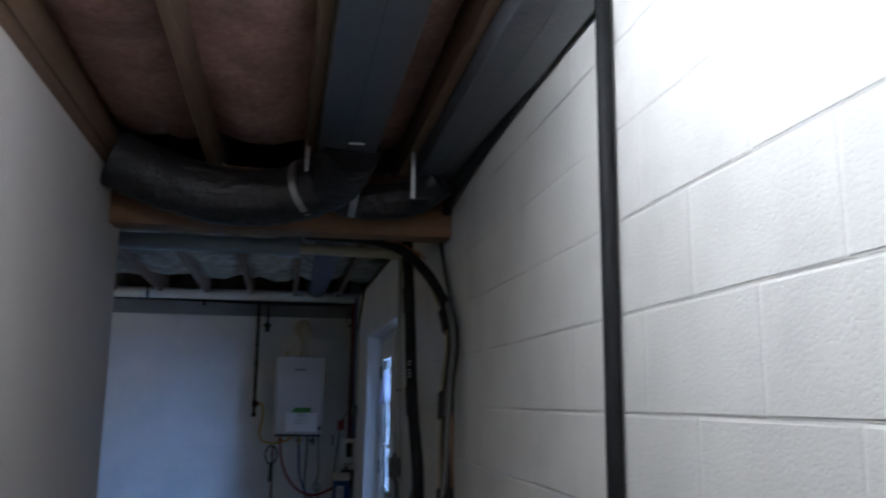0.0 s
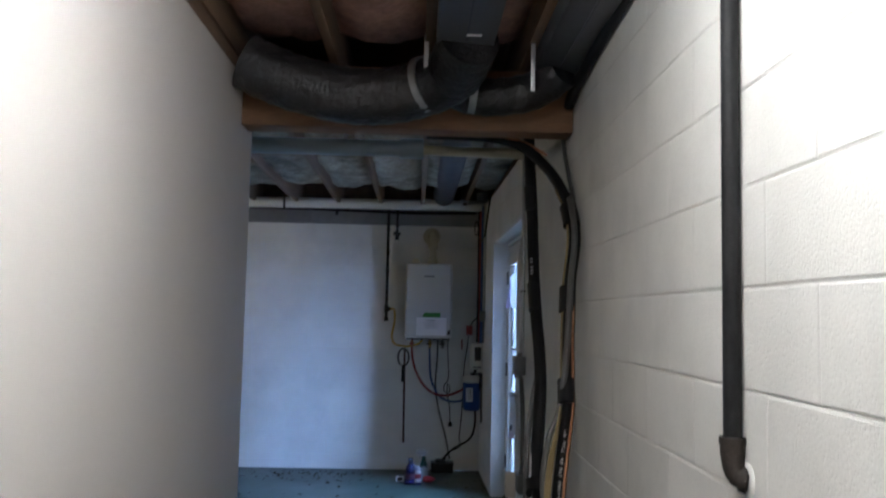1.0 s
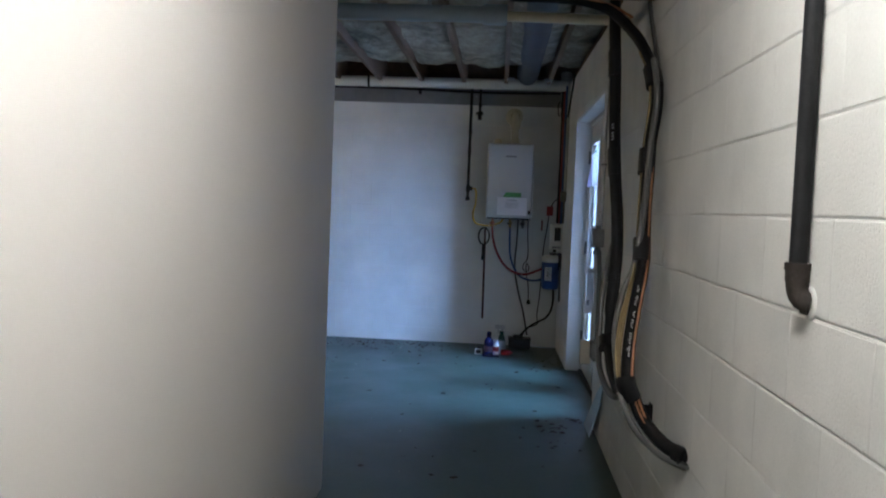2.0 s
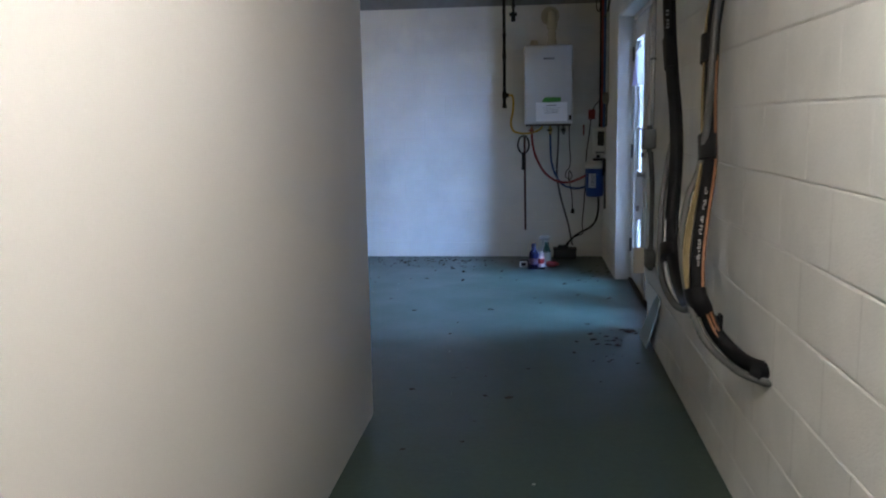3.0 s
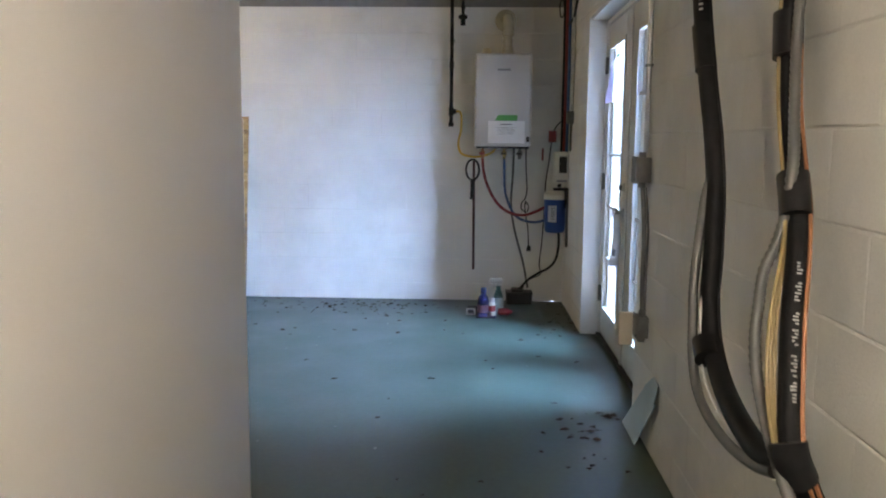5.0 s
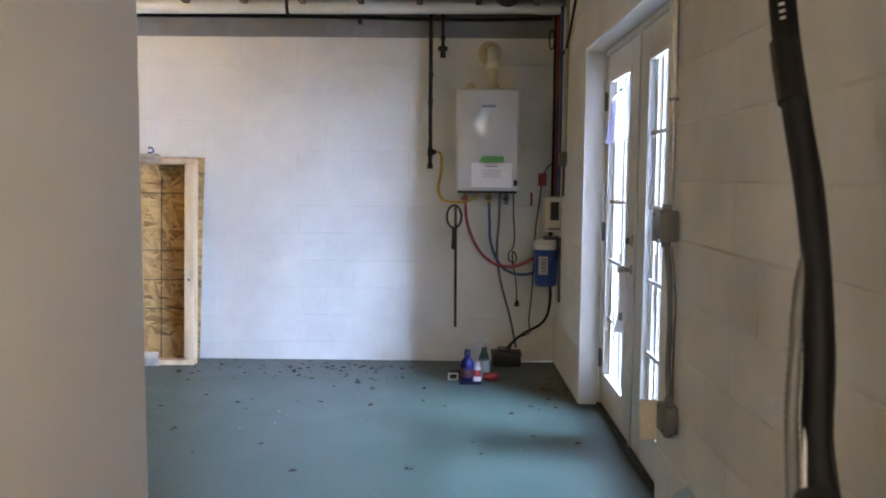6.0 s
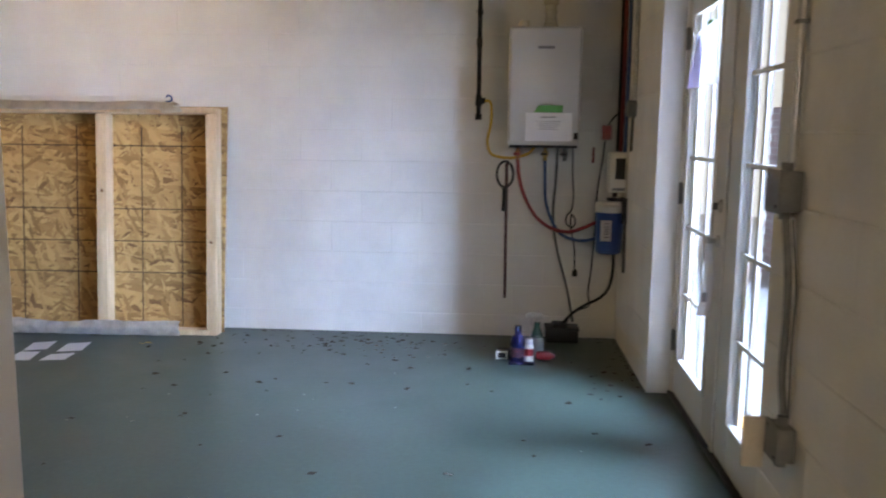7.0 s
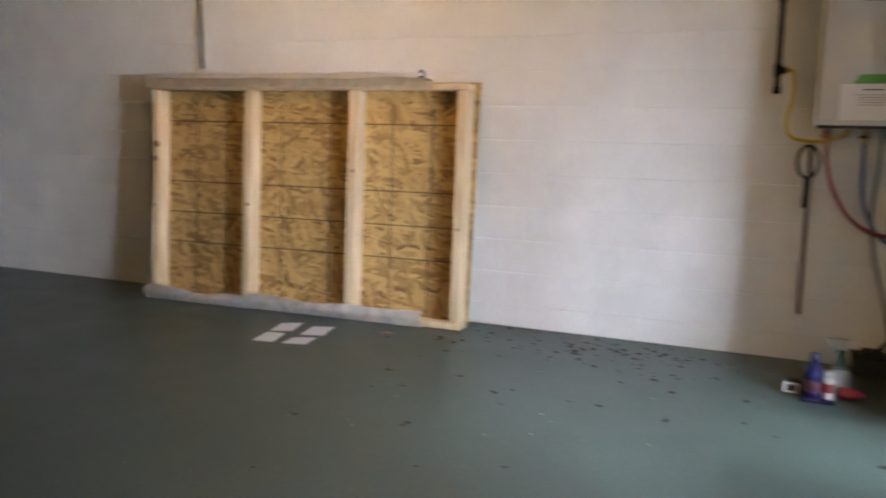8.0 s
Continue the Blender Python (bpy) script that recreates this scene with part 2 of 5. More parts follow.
M_BEAM = material("aged beam wood", (0.19, 0.10, 0.05), rough=0.7, var=0.25, scale=6, fine=70, bump=0.35, stretch=(0.4, 3, 3))
M_KRAFT = material("insulation facing", (0.46, 0.27, 0.225), rough=0.6, var=0.3, scale=5, fine=40, bump=0.4, depth=0.006, stain=0.4)
M_WOOL = material("glass wool", (0.34, 0.305, 0.235), rough=0.95, var=0.45, scale=7, fine=40, bump=0.9, depth=0.02, stain=0.8)
M_DUCT = material("dull galvanised sheet", (0.16, 0.165, 0.185), rough=0.38, metal=0.6, var=0.18, scale=7, fine=60, bump=0.1, rough_var=0.14)
M_DUCTJ = material("dull dark duct", (0.045, 0.05, 0.062), rough=0.5, metal=0.3, var=0.2, scale=9, bump=0.1)
M_FLEX = material("black duct jacket", (0.017, 0.016, 0.018), rough=0.42, var=0.3, scale=14, fine=20, bump=1.0, depth=0.022)
M_STRAP = material("bright metal strap", (0.50, 0.51, 0.53), rough=0.42, metal=0.9, var=0.1, scale=20, bump=0.1)
M_PVC = material("white pipe", (0.70, 0.70, 0.66), rough=0.38, var=0.05, scale=5, fine=90, bump=0.05, stain=0.1)
M_VENT = material("vent pipe plastic", (0.48, 0.44, 0.33), rough=0.2, var=0.08, scale=8, fine=90, bump=0.05)
M_BLUEPIPE = material("blue-grey pipe", (0.34, 0.41, 0.48), rough=0.4, var=0.08, scale=5, fine=90, bump=0.05, stain=0.15)
M_CREAM = material("cream pipe", (0.62, 0.55, 0.40), rough=0.4, var=0.06, scale=8, fine=90, bump=0.05)
M_IRON = material("black iron pipe", (0.012, 0.012, 0.013), rough=0.55, spec=0.15, var=0.3, scale=20, fine=140, bump=0.2, depth=0.001)
M_RUST = material("rusty iron fitting", (0.030, 0.024, 0.020), rough=0.7, metal=0.1, spec=0.25, var=0.4, scale=45, fine=200, bump=0.6, depth=0.002)
M_RUBBER = material("black rubber", (0.008, 0.008, 0.009), rough=0.55, spec=0.14, var=0.3, scale=18, fine=120, bump=0.3, depth=0.0015)
M_TAPE = material("black tape", (0.009, 0.009, 0.010), rough=0.42, spec=0.2, var=0.25, scale=30, fine=150, bump=0.3, depth=0.001)
M_GREYHOSE = material("grey conduit", (0.078, 0.078, 0.076), rough=0.42, var=0.12, scale=20, fine=120, bump=0.2)
M_FLEXSTEEL = material("flexible steel conduit", (0.105, 0.105, 0.10), rough=0.5, metal=0.3, var=0.12, scale=20, fine=120, bump=0.2)
M_YELLOWW = material("yellow cable", (0.25, 0.185, 0.08), rough=0.45, var=0.15, scale=20, bump=0.1)
M_COPPER = material("copper-coloured cable", (0.34, 0.15, 0.07), rough=0.45, metal=0.15, var=0.2, scale=25, bump=0.1)
M_PRINT = material("white print", (0.46, 0.46, 0.45), rough=0.6, var=0.08, scale=60, bump=0.0)
M_WHITE = material("white enamel", (0.55, 0.55, 0.555), rough=0.13, rough_var=0.03, var=0.02, scale=3, fine=50, bump=0.02)
M_PLASTIC = material("off-white plastic", (0.66, 0.65, 0.60), rough=0.4, var=0.05, scale=10, bump=0.05)
M_BEIGE = material("beige plastic", (0.62, 0.55, 0.45), rough=0.5, var=0.06, scale=10, bump=0.08)
M_DARK = material("dark plastic", (0.012, 0.013, 0.014), spec=0.3, rough=0.5, var=0.2, scale=16, bump=0.15)
M_PAPER = material("white paper", (0.84, 0.83, 0.85), rough=0.8, var=0.04, scale=9, bump=0.05)
M_LILAC = material("lilac paper", (0.66, 0.63, 0.80), rough=0.8, var=0.04, scale=9, bump=0.05)
M_INK = material("grey print", (0.20, 0.20, 0.22), rough=0.8, var=0.08, scale=60, bump=0.0)
M_GREEN = material("green label", (0.045, 0.24, 0.035), rough=0.5, var=0.06, scale=30, bump=0.0)
M_BLUE = material("blue plastic", (0.010, 0.055, 0.24), rough=0.35, var=0.12, scale=12, bump=0.08)
M_NAVY = material("navy plastic", (0.004, 0.005, 0.028), rough=0.22, var=0.15, scale=15, bump=0.05)
M_ORANGEBAND = material("worn orange print", (0.014, 0.014, 0.04), rough=0.4, var=0.5, scale=40, bump=0.02, tint=(0.11, 0.03, 0.025))
M_BLUECLEAR = material("clear dark blue plastic", (0.006, 0.009, 0.06), rough=0.12, rough_var=0.04, var=0.2, scale=18, bump=0.04)
M_BLUECLEAR.node_tree.nodes["Principled BSDF"].inputs["Transmission Weight"].default_value = 0.25
M_BLUEHOSE = material("blue hose", (0.022, 0.065, 0.19), rough=0.4, var=0.15, scale=20, bump=0.1)
M_REDHOSE = material("red hose", (0.21, 0.013, 0.014), rough=0.4, var=0.15, scale=20, bump=0.1)
M_RODRED = material("dark red rod", (0.060, 0.014, 0.014), rough=0.4, var=0.15, scale=20, bump=0.05)
M_RED = material("red plastic", (0.24, 0.010, 0.012), rough=0.4, var=0.12, scale=20, bump=0.1)
M_YELLOW = material("yellow gas hose", (0.52, 0.32, 0.015), rough=0.4, var=0.1, scale=20, bump=0.1)
M_BRASS = material("brass", (0.52, 0.36, 0.13), rough=0.3, metal=0.9, var=0.15, scale=40, bump=0.1)
M_STEEL = material("galvanised box steel", (0.155, 0.155, 0.15), rough=0.55, metal=0.4, var=0.15, scale=25, fine=120, bump=0.15)
M_CONDUIT = material("steel conduit", (0.46, 0.46, 0.44), rough=0.34, metal=0.75, var=0.12, scale=20, bump=0.1)
M_TEAL = material("green bottle plastic", (0.02, 0.085, 0.07), rough=0.25, var=0.15, scale=20, bump=0.05)
M_CLEAR = material("milky bottle plastic", (0.34, 0.40, 0.43), rough=0.25, var=0.1, scale=20, bump=0.05)
M_PAD = material("grey felt padding", (0.66, 0.63, 0.60), rough=0.95, var=0.2, scale=16, fine=140, bump=0.8, depth=0.006, stain=0.2)
M_PADTOP = material("beige felt padding", (0.60, 0.52, 0.42), rough=0.95, var=0.15, scale=16, fine=140, bump=0.8, depth=0.006, stain=0.2)
M_OSB = strand_board()
M_LINE = material("pencilled seam", (0.055, 0.035, 0.018), rough=0.8, var=0.2, scale=30, bump=0.0)
M_LEAF = material("dry leaf litter", (0.045, 0.030, 0.02), rough=0.85, var=0.5, scale=3, fine=30, bump=0.3)
M_CHIP = material("pale chips", (0.30, 0.30, 0.28), rough=0.85, var=0.2, scale=8, bump=0.2)
M_CHIPW = material("wood chips", (0.50, 0.32, 0.13), rough=0.8, var=0.2, scale=12, bump=0.2)
M_BOARD = material("pale blue board", (0.40, 0.52, 0.60), rough=0.5, var=0.06, scale=6, bump=0.08)
M_BRICK = material("red brick", (0.56, 0.43, 0.43), rough=0.85, var=0.3, scale=3, fine=60, bump=0.5)
M_GROUND = material("outdoor ground", (0.48, 0.47, 0.45), rough=0.9, var=0.2, scale=0.8, fine=20, bump=0.4, depth=0.01)
M_GLASS = clear_glass()
M_BACK = glowing("hazy daylight", DAY_COLOUR, DAY)
M_BACKLOW = glowing("yard glow", YARD_COLOUR, YARD)
M_BACK2 = glowing("pale distance glow", (0.80, 0.90, 1.0), HAZE_GLOW)
M_BULB1 = glowing("lit bulb", HALL_COLOUR, BULB_HALL)
M_BULB2 = glowing("warm lit bulb", ROOM_COLOUR, BULB_ROOM)

# ---------------------------------------------------------------- plan, in metres
XR, XL, YF = 0.795, -0.630, 8.7           # block wall, drywall partition, far wall
YEND, YBACK, XWEST = 4.286, -2.2, -7.0    # end of the partition, back of the passage, far side of the room
JOIST, TOP = 2.56, 2.80                   # underside of the joists, underside of the deck above
DY0, DY1, DTOP = 5.755, 7.56, 2.13        # door recess in the block wall
DX = 0.905                                # inner face of the door leaves
COURSE, BLOCK, Z0 = 0.2032, 0.4064, 1.362 - 7 * 0.2032



def wall_x(y):
    """Face of the block wall: straight along the passage, then slightly out of square past the doors."""
    return XR - 0.0105 * max(0.0, y - 5.6)


def structure(name, bm, mat, label, category, smooth=False):
    return tagged(part(name, bm, mat, smooth=smooth), label, category, kind="structure")


structure("floor", boxed(XWEST, 1.0, YBACK, YF, -0.10, 0.0), M_FLOOR, "slate-green painted concrete floor, scuffed and dusty", "floor")
structure("ground", boxed(-400, 400, -400, 400, -0.30, -0.14), M_GROUND, "pale paved ground outside the glazed doors", "ground")

# drywall partition with eased corners, its wooden top plate, and the return that closes the room
bm = bmesh.new()
box(bm, XL - 0.12, XL, YBACK, YEND, 0.0, 2.495, 0.006)
wall_left = structure("wall_left", bm, M_DRY, "smooth pale drywall partition along the passage", "wall", True)
structure("trim_plate", boxed(XL - 0.12, XL - 0.004, YBACK, 4.05, 2.497, 2.558, 0.004), M_JOIST, "dark wooden top plate above the drywall", "trim")
# unseen wall; its dark grey is chosen to lower the room's ambient light
structure("wall_return", boxed(XWEST, XL - 0.123, YEND - 0.12, YEND, 0.0, JOIST), M_BARE, "unseen wall closing the room beside the passage, dark grey to cut bounced light", "wall")
# unseen wall, made pale as a reflector to even out the passage light
structure("wall_back", boxed(XL - 0.12, XR + 0.2, YBACK - 0.15, YBACK, 0.0, TOP), M_DRY, "unseen wall behind the passage, pale to bounce light forward", "wall")
# also unseen, and dark grey so that less light bounces back
structure("wall_west", boxed(XWEST - 0.2, XWEST, YEND - 0.12, YF + 0.2, 0.0, TOP), M_BARE, "unseen wall at the far side of the room, dark grey to cut bounced light", "wall")

# cores of the two block walls (the blocks that show stand on their faces)
bm = bmesh.new()
box(bm, XR + 0.012, XR + 0.205, YBACK, DY0, 0.0, 2.55)
box(bm, XR + 0.012, XR + 0.205, DY1, YF + 0.2, 0.0, 2.55)
box(bm, XR + 0.012, XR + 0.205, DY0, DY1, DTOP, 2.55)
wall_right = structure("wall_right", bm, M_PLASTER, "cream-painted concrete block wall with tooled joints", "wall")
wall_far = structure("wall_far", boxed(XWEST, XR + 0.011, YF + 0.012, YF + 0.2, 0.0, 2.55), M_PLASTER, "white-painted concrete block wall with a bare grey top course", "wall")
structure("trim_sill", boxed(XWEST, XR + 0.2, YF - 0.01, YF + 0.18, 2.552, 2.60, 0.003), M_JOIST, "wooden sill plate on the far wall", "trim")
structure("trim_sill_side", boxed(XR - 0.006, XR + 0.19, YBACK, YF - 0.012, 2.552, 2.60, 0.003), M_JOIST, "wooden sill plate on the block wall", "trim")

# ceiling: deck, and the rim that closes the joist bays
bm = bmesh.new()
box(bm, XWEST - 0.2, XR + 0.21, YBACK - 0.15, YF + 0.2, TOP, TOP + 0.05)
box(bm, XWEST - 0.2, XR + 0.21, YF + 0.12, YF + 0.2, 2.602, TOP - 0.002)
box(bm, XR + 0.13, XR + 0.21, YBACK, YF + 0.1, 2.602, TOP - 0.002)
structure("ceiling", bm, M_JOIST, "dark wooden floor deck seen between the joists", "ceiling")


def ceiling_joist(x, y0, y1):
    return tagged(part("ceiling_joist", boxed(x - 0.019, x + 0.019, y0, y1, JOIST, TOP - 0.003, 0.003), M_JOIST), "aged brown wooden ceiling joist", "joist", "ceiling joists", "structure")


for k in range(-17, 2):
    xj = 0.165 + 0.405 * k
    ceiling_joist(xj, YBACK if xj > -0.7 else YEND - 0.1, YF + 0.1)


def insulation(x0, x1, y0, y1, z, mat, seed, sag, label, rough=0.0):
    def lift(u, v, p):
        e = math.sin(math.pi * u) ** 0.6
        return (0, 0, -sag * e * (0.55 + 0.9 * nz(p.x * 2.5 + seed, p.y * 2.1, seed)) + rough * nz(p.x * 6 + seed, p.y * 5.3, seed) + 0.018 * nz(p.x * 14, p.y * 13, seed))
    b = sheet(((x0, y0, z), (x1, y0, z), (x1, y1, z), (x0, y1, z)), 10, max(8, int((y1 - y0) * 12)), lift)
    return tagged(part("insulation_batt", b, mat), label, "insulation", "insulation batts", "structure")


for k in range(-17, 2):
    x0 = 0.165 + 0.405 * k + 0.02
    x1 = min(x0 + 0.365, 0.92)
    if x0 > -0.7:
        insulation(x0, x1, YBACK, 4.05, 2.70, M_KRAFT, k + 0.3, 0.05, "brown paper-faced insulation between the joists")
    insulation(x0, x1, YEND + 0.02, 7.62 + 0.13 * (k % 3), 2.635, M_WOOL, k + 7.7, 0.045, "sagging dirty glass wool between the joists", 0.03)
insulation(-0.62, -0.26, YBACK, 4.05, 2.70, M_KRAFT, 3.1, 0.05, "brown paper-faced insulation between the joists")

# beam over the end of the passage, with the drywall end running up beside it
structure("beam", boxed(-0.66, XR - 0.004, 4.06, 4.20, 2.292, JOIST - 0.002, 0.005), M_BEAM, "brown wooden beam across the end of the passage", "beam", True)

# door recess: painted returns and head, with the door frame behind
bm = bmesh.new()
box(bm, wall_x(DY1) + 0.001, 1.0, DY1 - 0.012, DY1 + 0.03, 0.0, DTOP + 0.03, 0.004)
box(bm, XR + 0.001, 1.0, DY0 - 0.03, DY0 + 0.012, 0.0, DTOP + 0.03, 0.004)
box(bm, wall_x(6.6) + 0.002, 1.0, DY0 - 0.03, DY1 + 0.03, DTOP - 0.012, DTOP + 0.03, 0.004)
structure("door_reveal", bm, M_PLASTER, "white-painted returns of the door recess", "reveal", True)
bm = bmesh.new()
box(bm, DX - 0.012, 0.985, DY1 - 0.046, DY1 - 0.014, 0.0, DTOP - 0.046, 0.003)
box(bm, DX - 0.012, 0.985, DY0 + 0.014, DY0 + 0.046, 0.0, DTOP - 0.046, 0.003)
box(bm, DX - 0.012, 0.985, DY0 + 0.014, DY1 - 0.014, DTOP - 0.044, DTOP - 0.014, 0.003)
structure("door_frame", bm, M_DOOR, "grey-white painted door frame", "door frame", True)
# the sill's dark colour stands for the shadow below the doors
structure("door_sill", boxed(0.882, 1.0, DY0 + 0.02, DY1 - 0.02, 0.001, 0.022, 0.006), M_DARK, "door sill strip, dark for the shadow along the foot of the doors", "sill", True)


def glazed_door(name, y0, y1, g0, g1, label, hinge_y, lever):
    """A leaf from y0 to y1 with glass from g0 to g1: stiles, rails, muntins three wide and five high, panes."""
    d = thing(name, ((DX + 0.02), (y0 + y1) / 2, 0.02), label, "door", "french door leaves", "structure")
    za, zb, zg0, zg1 = 0.025, 2.08, 0.215, 1.925
    x0, x1 = DX, DX + 0.044
    bm = bmesh.new()
    box(bm, x0, x1, y0, g0, za, zb, 0.003)
    box(bm, x0, x1, g1, y1, za, zb, 0.003)
    box(bm, x0, x1, g0 - 0.001, g1 + 0.001, za, zg0, 0.002)
    box(bm, x0, x1, g0 - 0.001, g1 + 0.001, zg1, zb, 0.002)
    leaf = part("leaf", bm, M_DOOR, d)
    bm = bmesh.new()
    w = 0.022
    box(bm, x0 - 0.008, x0 + 0.012, g0 - w, g0 + 0.006, zg0 - w, zg1 + w, 0.003)
    box(bm, x0 - 0.008, x0 + 0.012, g1 - 0.006, g1 + w, zg0 - w, zg1 + w, 0.003)
    box(bm, x0 - 0.008, x0 + 0.012, g0 + 0.006, g1 - 0.006, zg0 - w, zg0 + 0.006, 0.003)
    box(bm, x0 - 0.008, x0 + 0.012, g0 + 0.006, g1 - 0.006, zg1 - 0.006, zg1 + w, 0.003)
    part("glazing_bead", bm, M_DOOR, d)
    rows, cols = 5, 3
    for i in range(1, rows):
        z = zg0 + (zg1 - zg0) * i / rows
        part("muntin", boxed(x0 + 0.008, x0 + 0.0185, g0 + 0.006, g1 - 0.006, z - 0.010, z + 0.010, 0.003), M_DOOR, d)
    for j in range(1, cols):
        y = g0 + (g1 - g0) * j / cols
        part("muntin", boxed(x0 + 0.0130, x0 + 0.0180, y - 0.018, y + 0.018, zg0 + 0.004, zg1 - 0.004, 0.001), M_DOOR, d)
        # the bars go on outside the glass
        part("muntin", boxed(x0 + 0.0260, x0 + 0.0300, y - 0.016, y + 0.016, zg0 + 0.004, zg1 - 0.004, 0.001), M_DOOR, d)
    part("muntin", boxed(x0 + 0.0260, x0 + 0.0300, g1 - 0.050, g1 - 0.001, zg0 + 0.004, zg1 - 0.004, 0.001), M_DOOR, d)
    for i in range(rows):
        for j in range(cols):
            ya, yb = g0 + (g1 - g0) * j / cols, g0 + (g1 - g0) * (j + 1) / cols
            z0, z1 = zg0 + (zg1 - zg0) * i / rows, zg0 + (zg1 - zg0) * (i + 1) / rows
            p = part("pane", boxed(x0 + 0.019, x0 + 0.023, ya + 0.001, yb - 0.001, z0 + 0.001, z1 - 0.001), M_GLASS, d, smooth=False)
            p.visible_shadow = False
    for z in (0.30, 1.06, 1.82):
        bm = bmesh.new()
        tube(bm, ((x0 - 0.012, hinge_y, z - 0.055), (x0 - 0.012, hinge_y, z + 0.055)), 0.009, seg=8, curve=False)
        box(bm, x0 - 0.006, x0 + 0.001, hinge_y - 0.026, hinge_y + 0.026, z - 0.05, z + 0.05, 0.002)
        part("hinge", bm, M_STEEL, d, "dull steel hinge")
    if lever:
        k = part("knob", turned(((0.026, 0.0), (0.026, -0.006), (0.011, -0.012), (0.011, -0.03), (0.02, -0.036), (0.027, -0.048), (0.025, -0.06), (0.012, -0.066)), (x0, 6.785, 0.912), "x", 16), M_CONDUIT, d, "worn steel door knob")
        part("deadbolt", turned(((0.028, 0.0), (0.028, -0.008), (0.02, -0.014), (0.008, -0.016)), (x0, 6.77, 1.06), "x", 16), M_CONDUIT, d, "steel deadbolt turn")
        part("thumb_turn", boxed(x0 - 0.035, x0 - 0.012, 6.766, 6.774, 1.045, 1.075, 0.002), M_STEEL, d)
        part("astragal", boxed(x0 - 0.010, x0 - 0.001, y0 - 0.018, y0 + 0.018, za, zb, 0.003), M_DOOR, d)
    return d


glazed_door("door_1", 6.692, 7.512, 6.90, 7.44, "grey-white french door leaf with fifteen panes and a steel knob", 7.515, True)
glazed_door("door_2", 5.803, 6.686, 5.955, 6.49, "grey-white french door leaf with fifteen panes, closed", 5.80, False)

# outside the doors: hazy daylight from glowing panels, and a stretch of brick wall
structure("backdrop", boxed(4.6, 4.7, 3.3, 7.6, -0.12, 6.0), M_BACK, "bright blue sky outside the doors", "backdrop")
# added slab over the ground; the sunlight on the paving is its own emission
structure("backdrop_low", boxed(1.25, 4.598, 3.0, 7.6, -0.137, -0.125), M_BACKLOW, "thin glowing slab in place of warm sunlit paving outside the doors", "backdrop")
# added glowing panels: the bright haze behind the panes is their emission
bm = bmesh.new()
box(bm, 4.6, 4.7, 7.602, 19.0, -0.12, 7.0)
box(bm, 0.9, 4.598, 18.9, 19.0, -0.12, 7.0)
structure("backdrop_far", bm, M_BACK2, "glowing pale panels in place of the hazy distance beyond the garden wall", "backdrop")
bw = thing("brick_wall", (3.2, 11.9, -0.13), "low red brick garden wall outside the doors", "brick wall", kind="structure")
bm = bmesh.new()
box(bm, 3.008, 3.10, 10.4, 12.88, -0.13, 1.66)
part("core", bm, M_PLASTER, bw)
bm = bmesh.new()
for r in range(24):
    off = 0.1 if r % 2 else 0.0
    for c in range(12):
        ya = 10.4 + c * 0.21 - off
        box(bm, 3.0, 3.02, max(10.4, ya + 0.005), min(12.88, ya + 0.205), -0.13 + r * 0.075 + 0.005, -0.13 + r * 0.075 + 0.07)
tagged(part("brick", bm, M_BRICK, bw, smooth=False), kind="stuff")

# ---------------------------------------------------------------- lamps
def bare_bulb(x, y, z_top, mat, label):
    t = thing("ceiling_lamp", (x, y, z_top), label, "lamp")
    part("lampholder", turned(((0.055, 0.0), (0.055, -0.012), (0.04, -0.03), (0.024, -0.05), (0.022, -0.062)), (x, y, z_top), "z", 18), M_PLASTIC, t, "white porcelain lampholder")
    part("bulb", turned(((0.013, -0.062), (0.016, -0.075), (0.029, -0.10), (0.031, -0.118), (0.026, -0.136), (0.012, -0.148), (0.002, -0.15)), (x, y, z_top), "z", 16), mat, t, "lit bulb")
    return t


xl, y0, y1 = LAMP_HALL
fl = thing("strip_lamp", (xl, (y0 + y1) / 2, 2.496), "lit strip lamp hung lengthwise under the grey duct", "lamp")
part("housing", boxed(xl - 0.005, xl + 0.005, y0 - 0.03, y1 + 0.03, 2.462, 2.4985, 0.002), M_PLASTIC, fl, "white lamp housing")
for ye in (y0 - 0.012, y1 + 0.012):
    part("tube_holder", boxed(xl - 0.014, xl + 0.014, ye - 0.012, ye + 0.012, 2.425, 2.4625, 0.003), M_PLASTIC, fl)
part("tube", tubed(((xl, y0, 2.443), (xl, y1, 2.443)), 0.013, seg=14, curve=False), M_BULB1, fl, "lit tube")
bare_bulb(*LAMP_ROOM, JOIST, M_BULB2, "warm lit bare bulb in a white lampholder under a joist")

# ---------------------------------------------------------------- ceiling services
# sheet-metal ducts along the passage
for x0, x1, z0, z1, y1 in ((0.188, 0.40, 2.50, 2.62, 3.75), (0.592, 0.775, 2.49, 2.62, 3.95)):
    d = thing("duct", ((x0 + x1) / 2, 1.5, z0), "grey sheet-metal duct running between ceiling joists", "duct", "sheet-metal ducts")
    part("casing", boxed(x0, x1, YBACK, y1, z0, z1, 0.006), M_DUCT, d)
    part("seam", boxed((x0 + x1) / 2 - 0.004, (x0 + x1) / 2 + 0.004, YBACK, y1 - 0.01, z0 - 0.003, z0 + 0.002), M_DUCT, d)

# black flexible duct drooping across the front of the beam
fd = thing("flexible_duct", (-0.1, 3.8, 2.3), "black ribbed flexible duct sagging in front of the wooden beam", "duct")
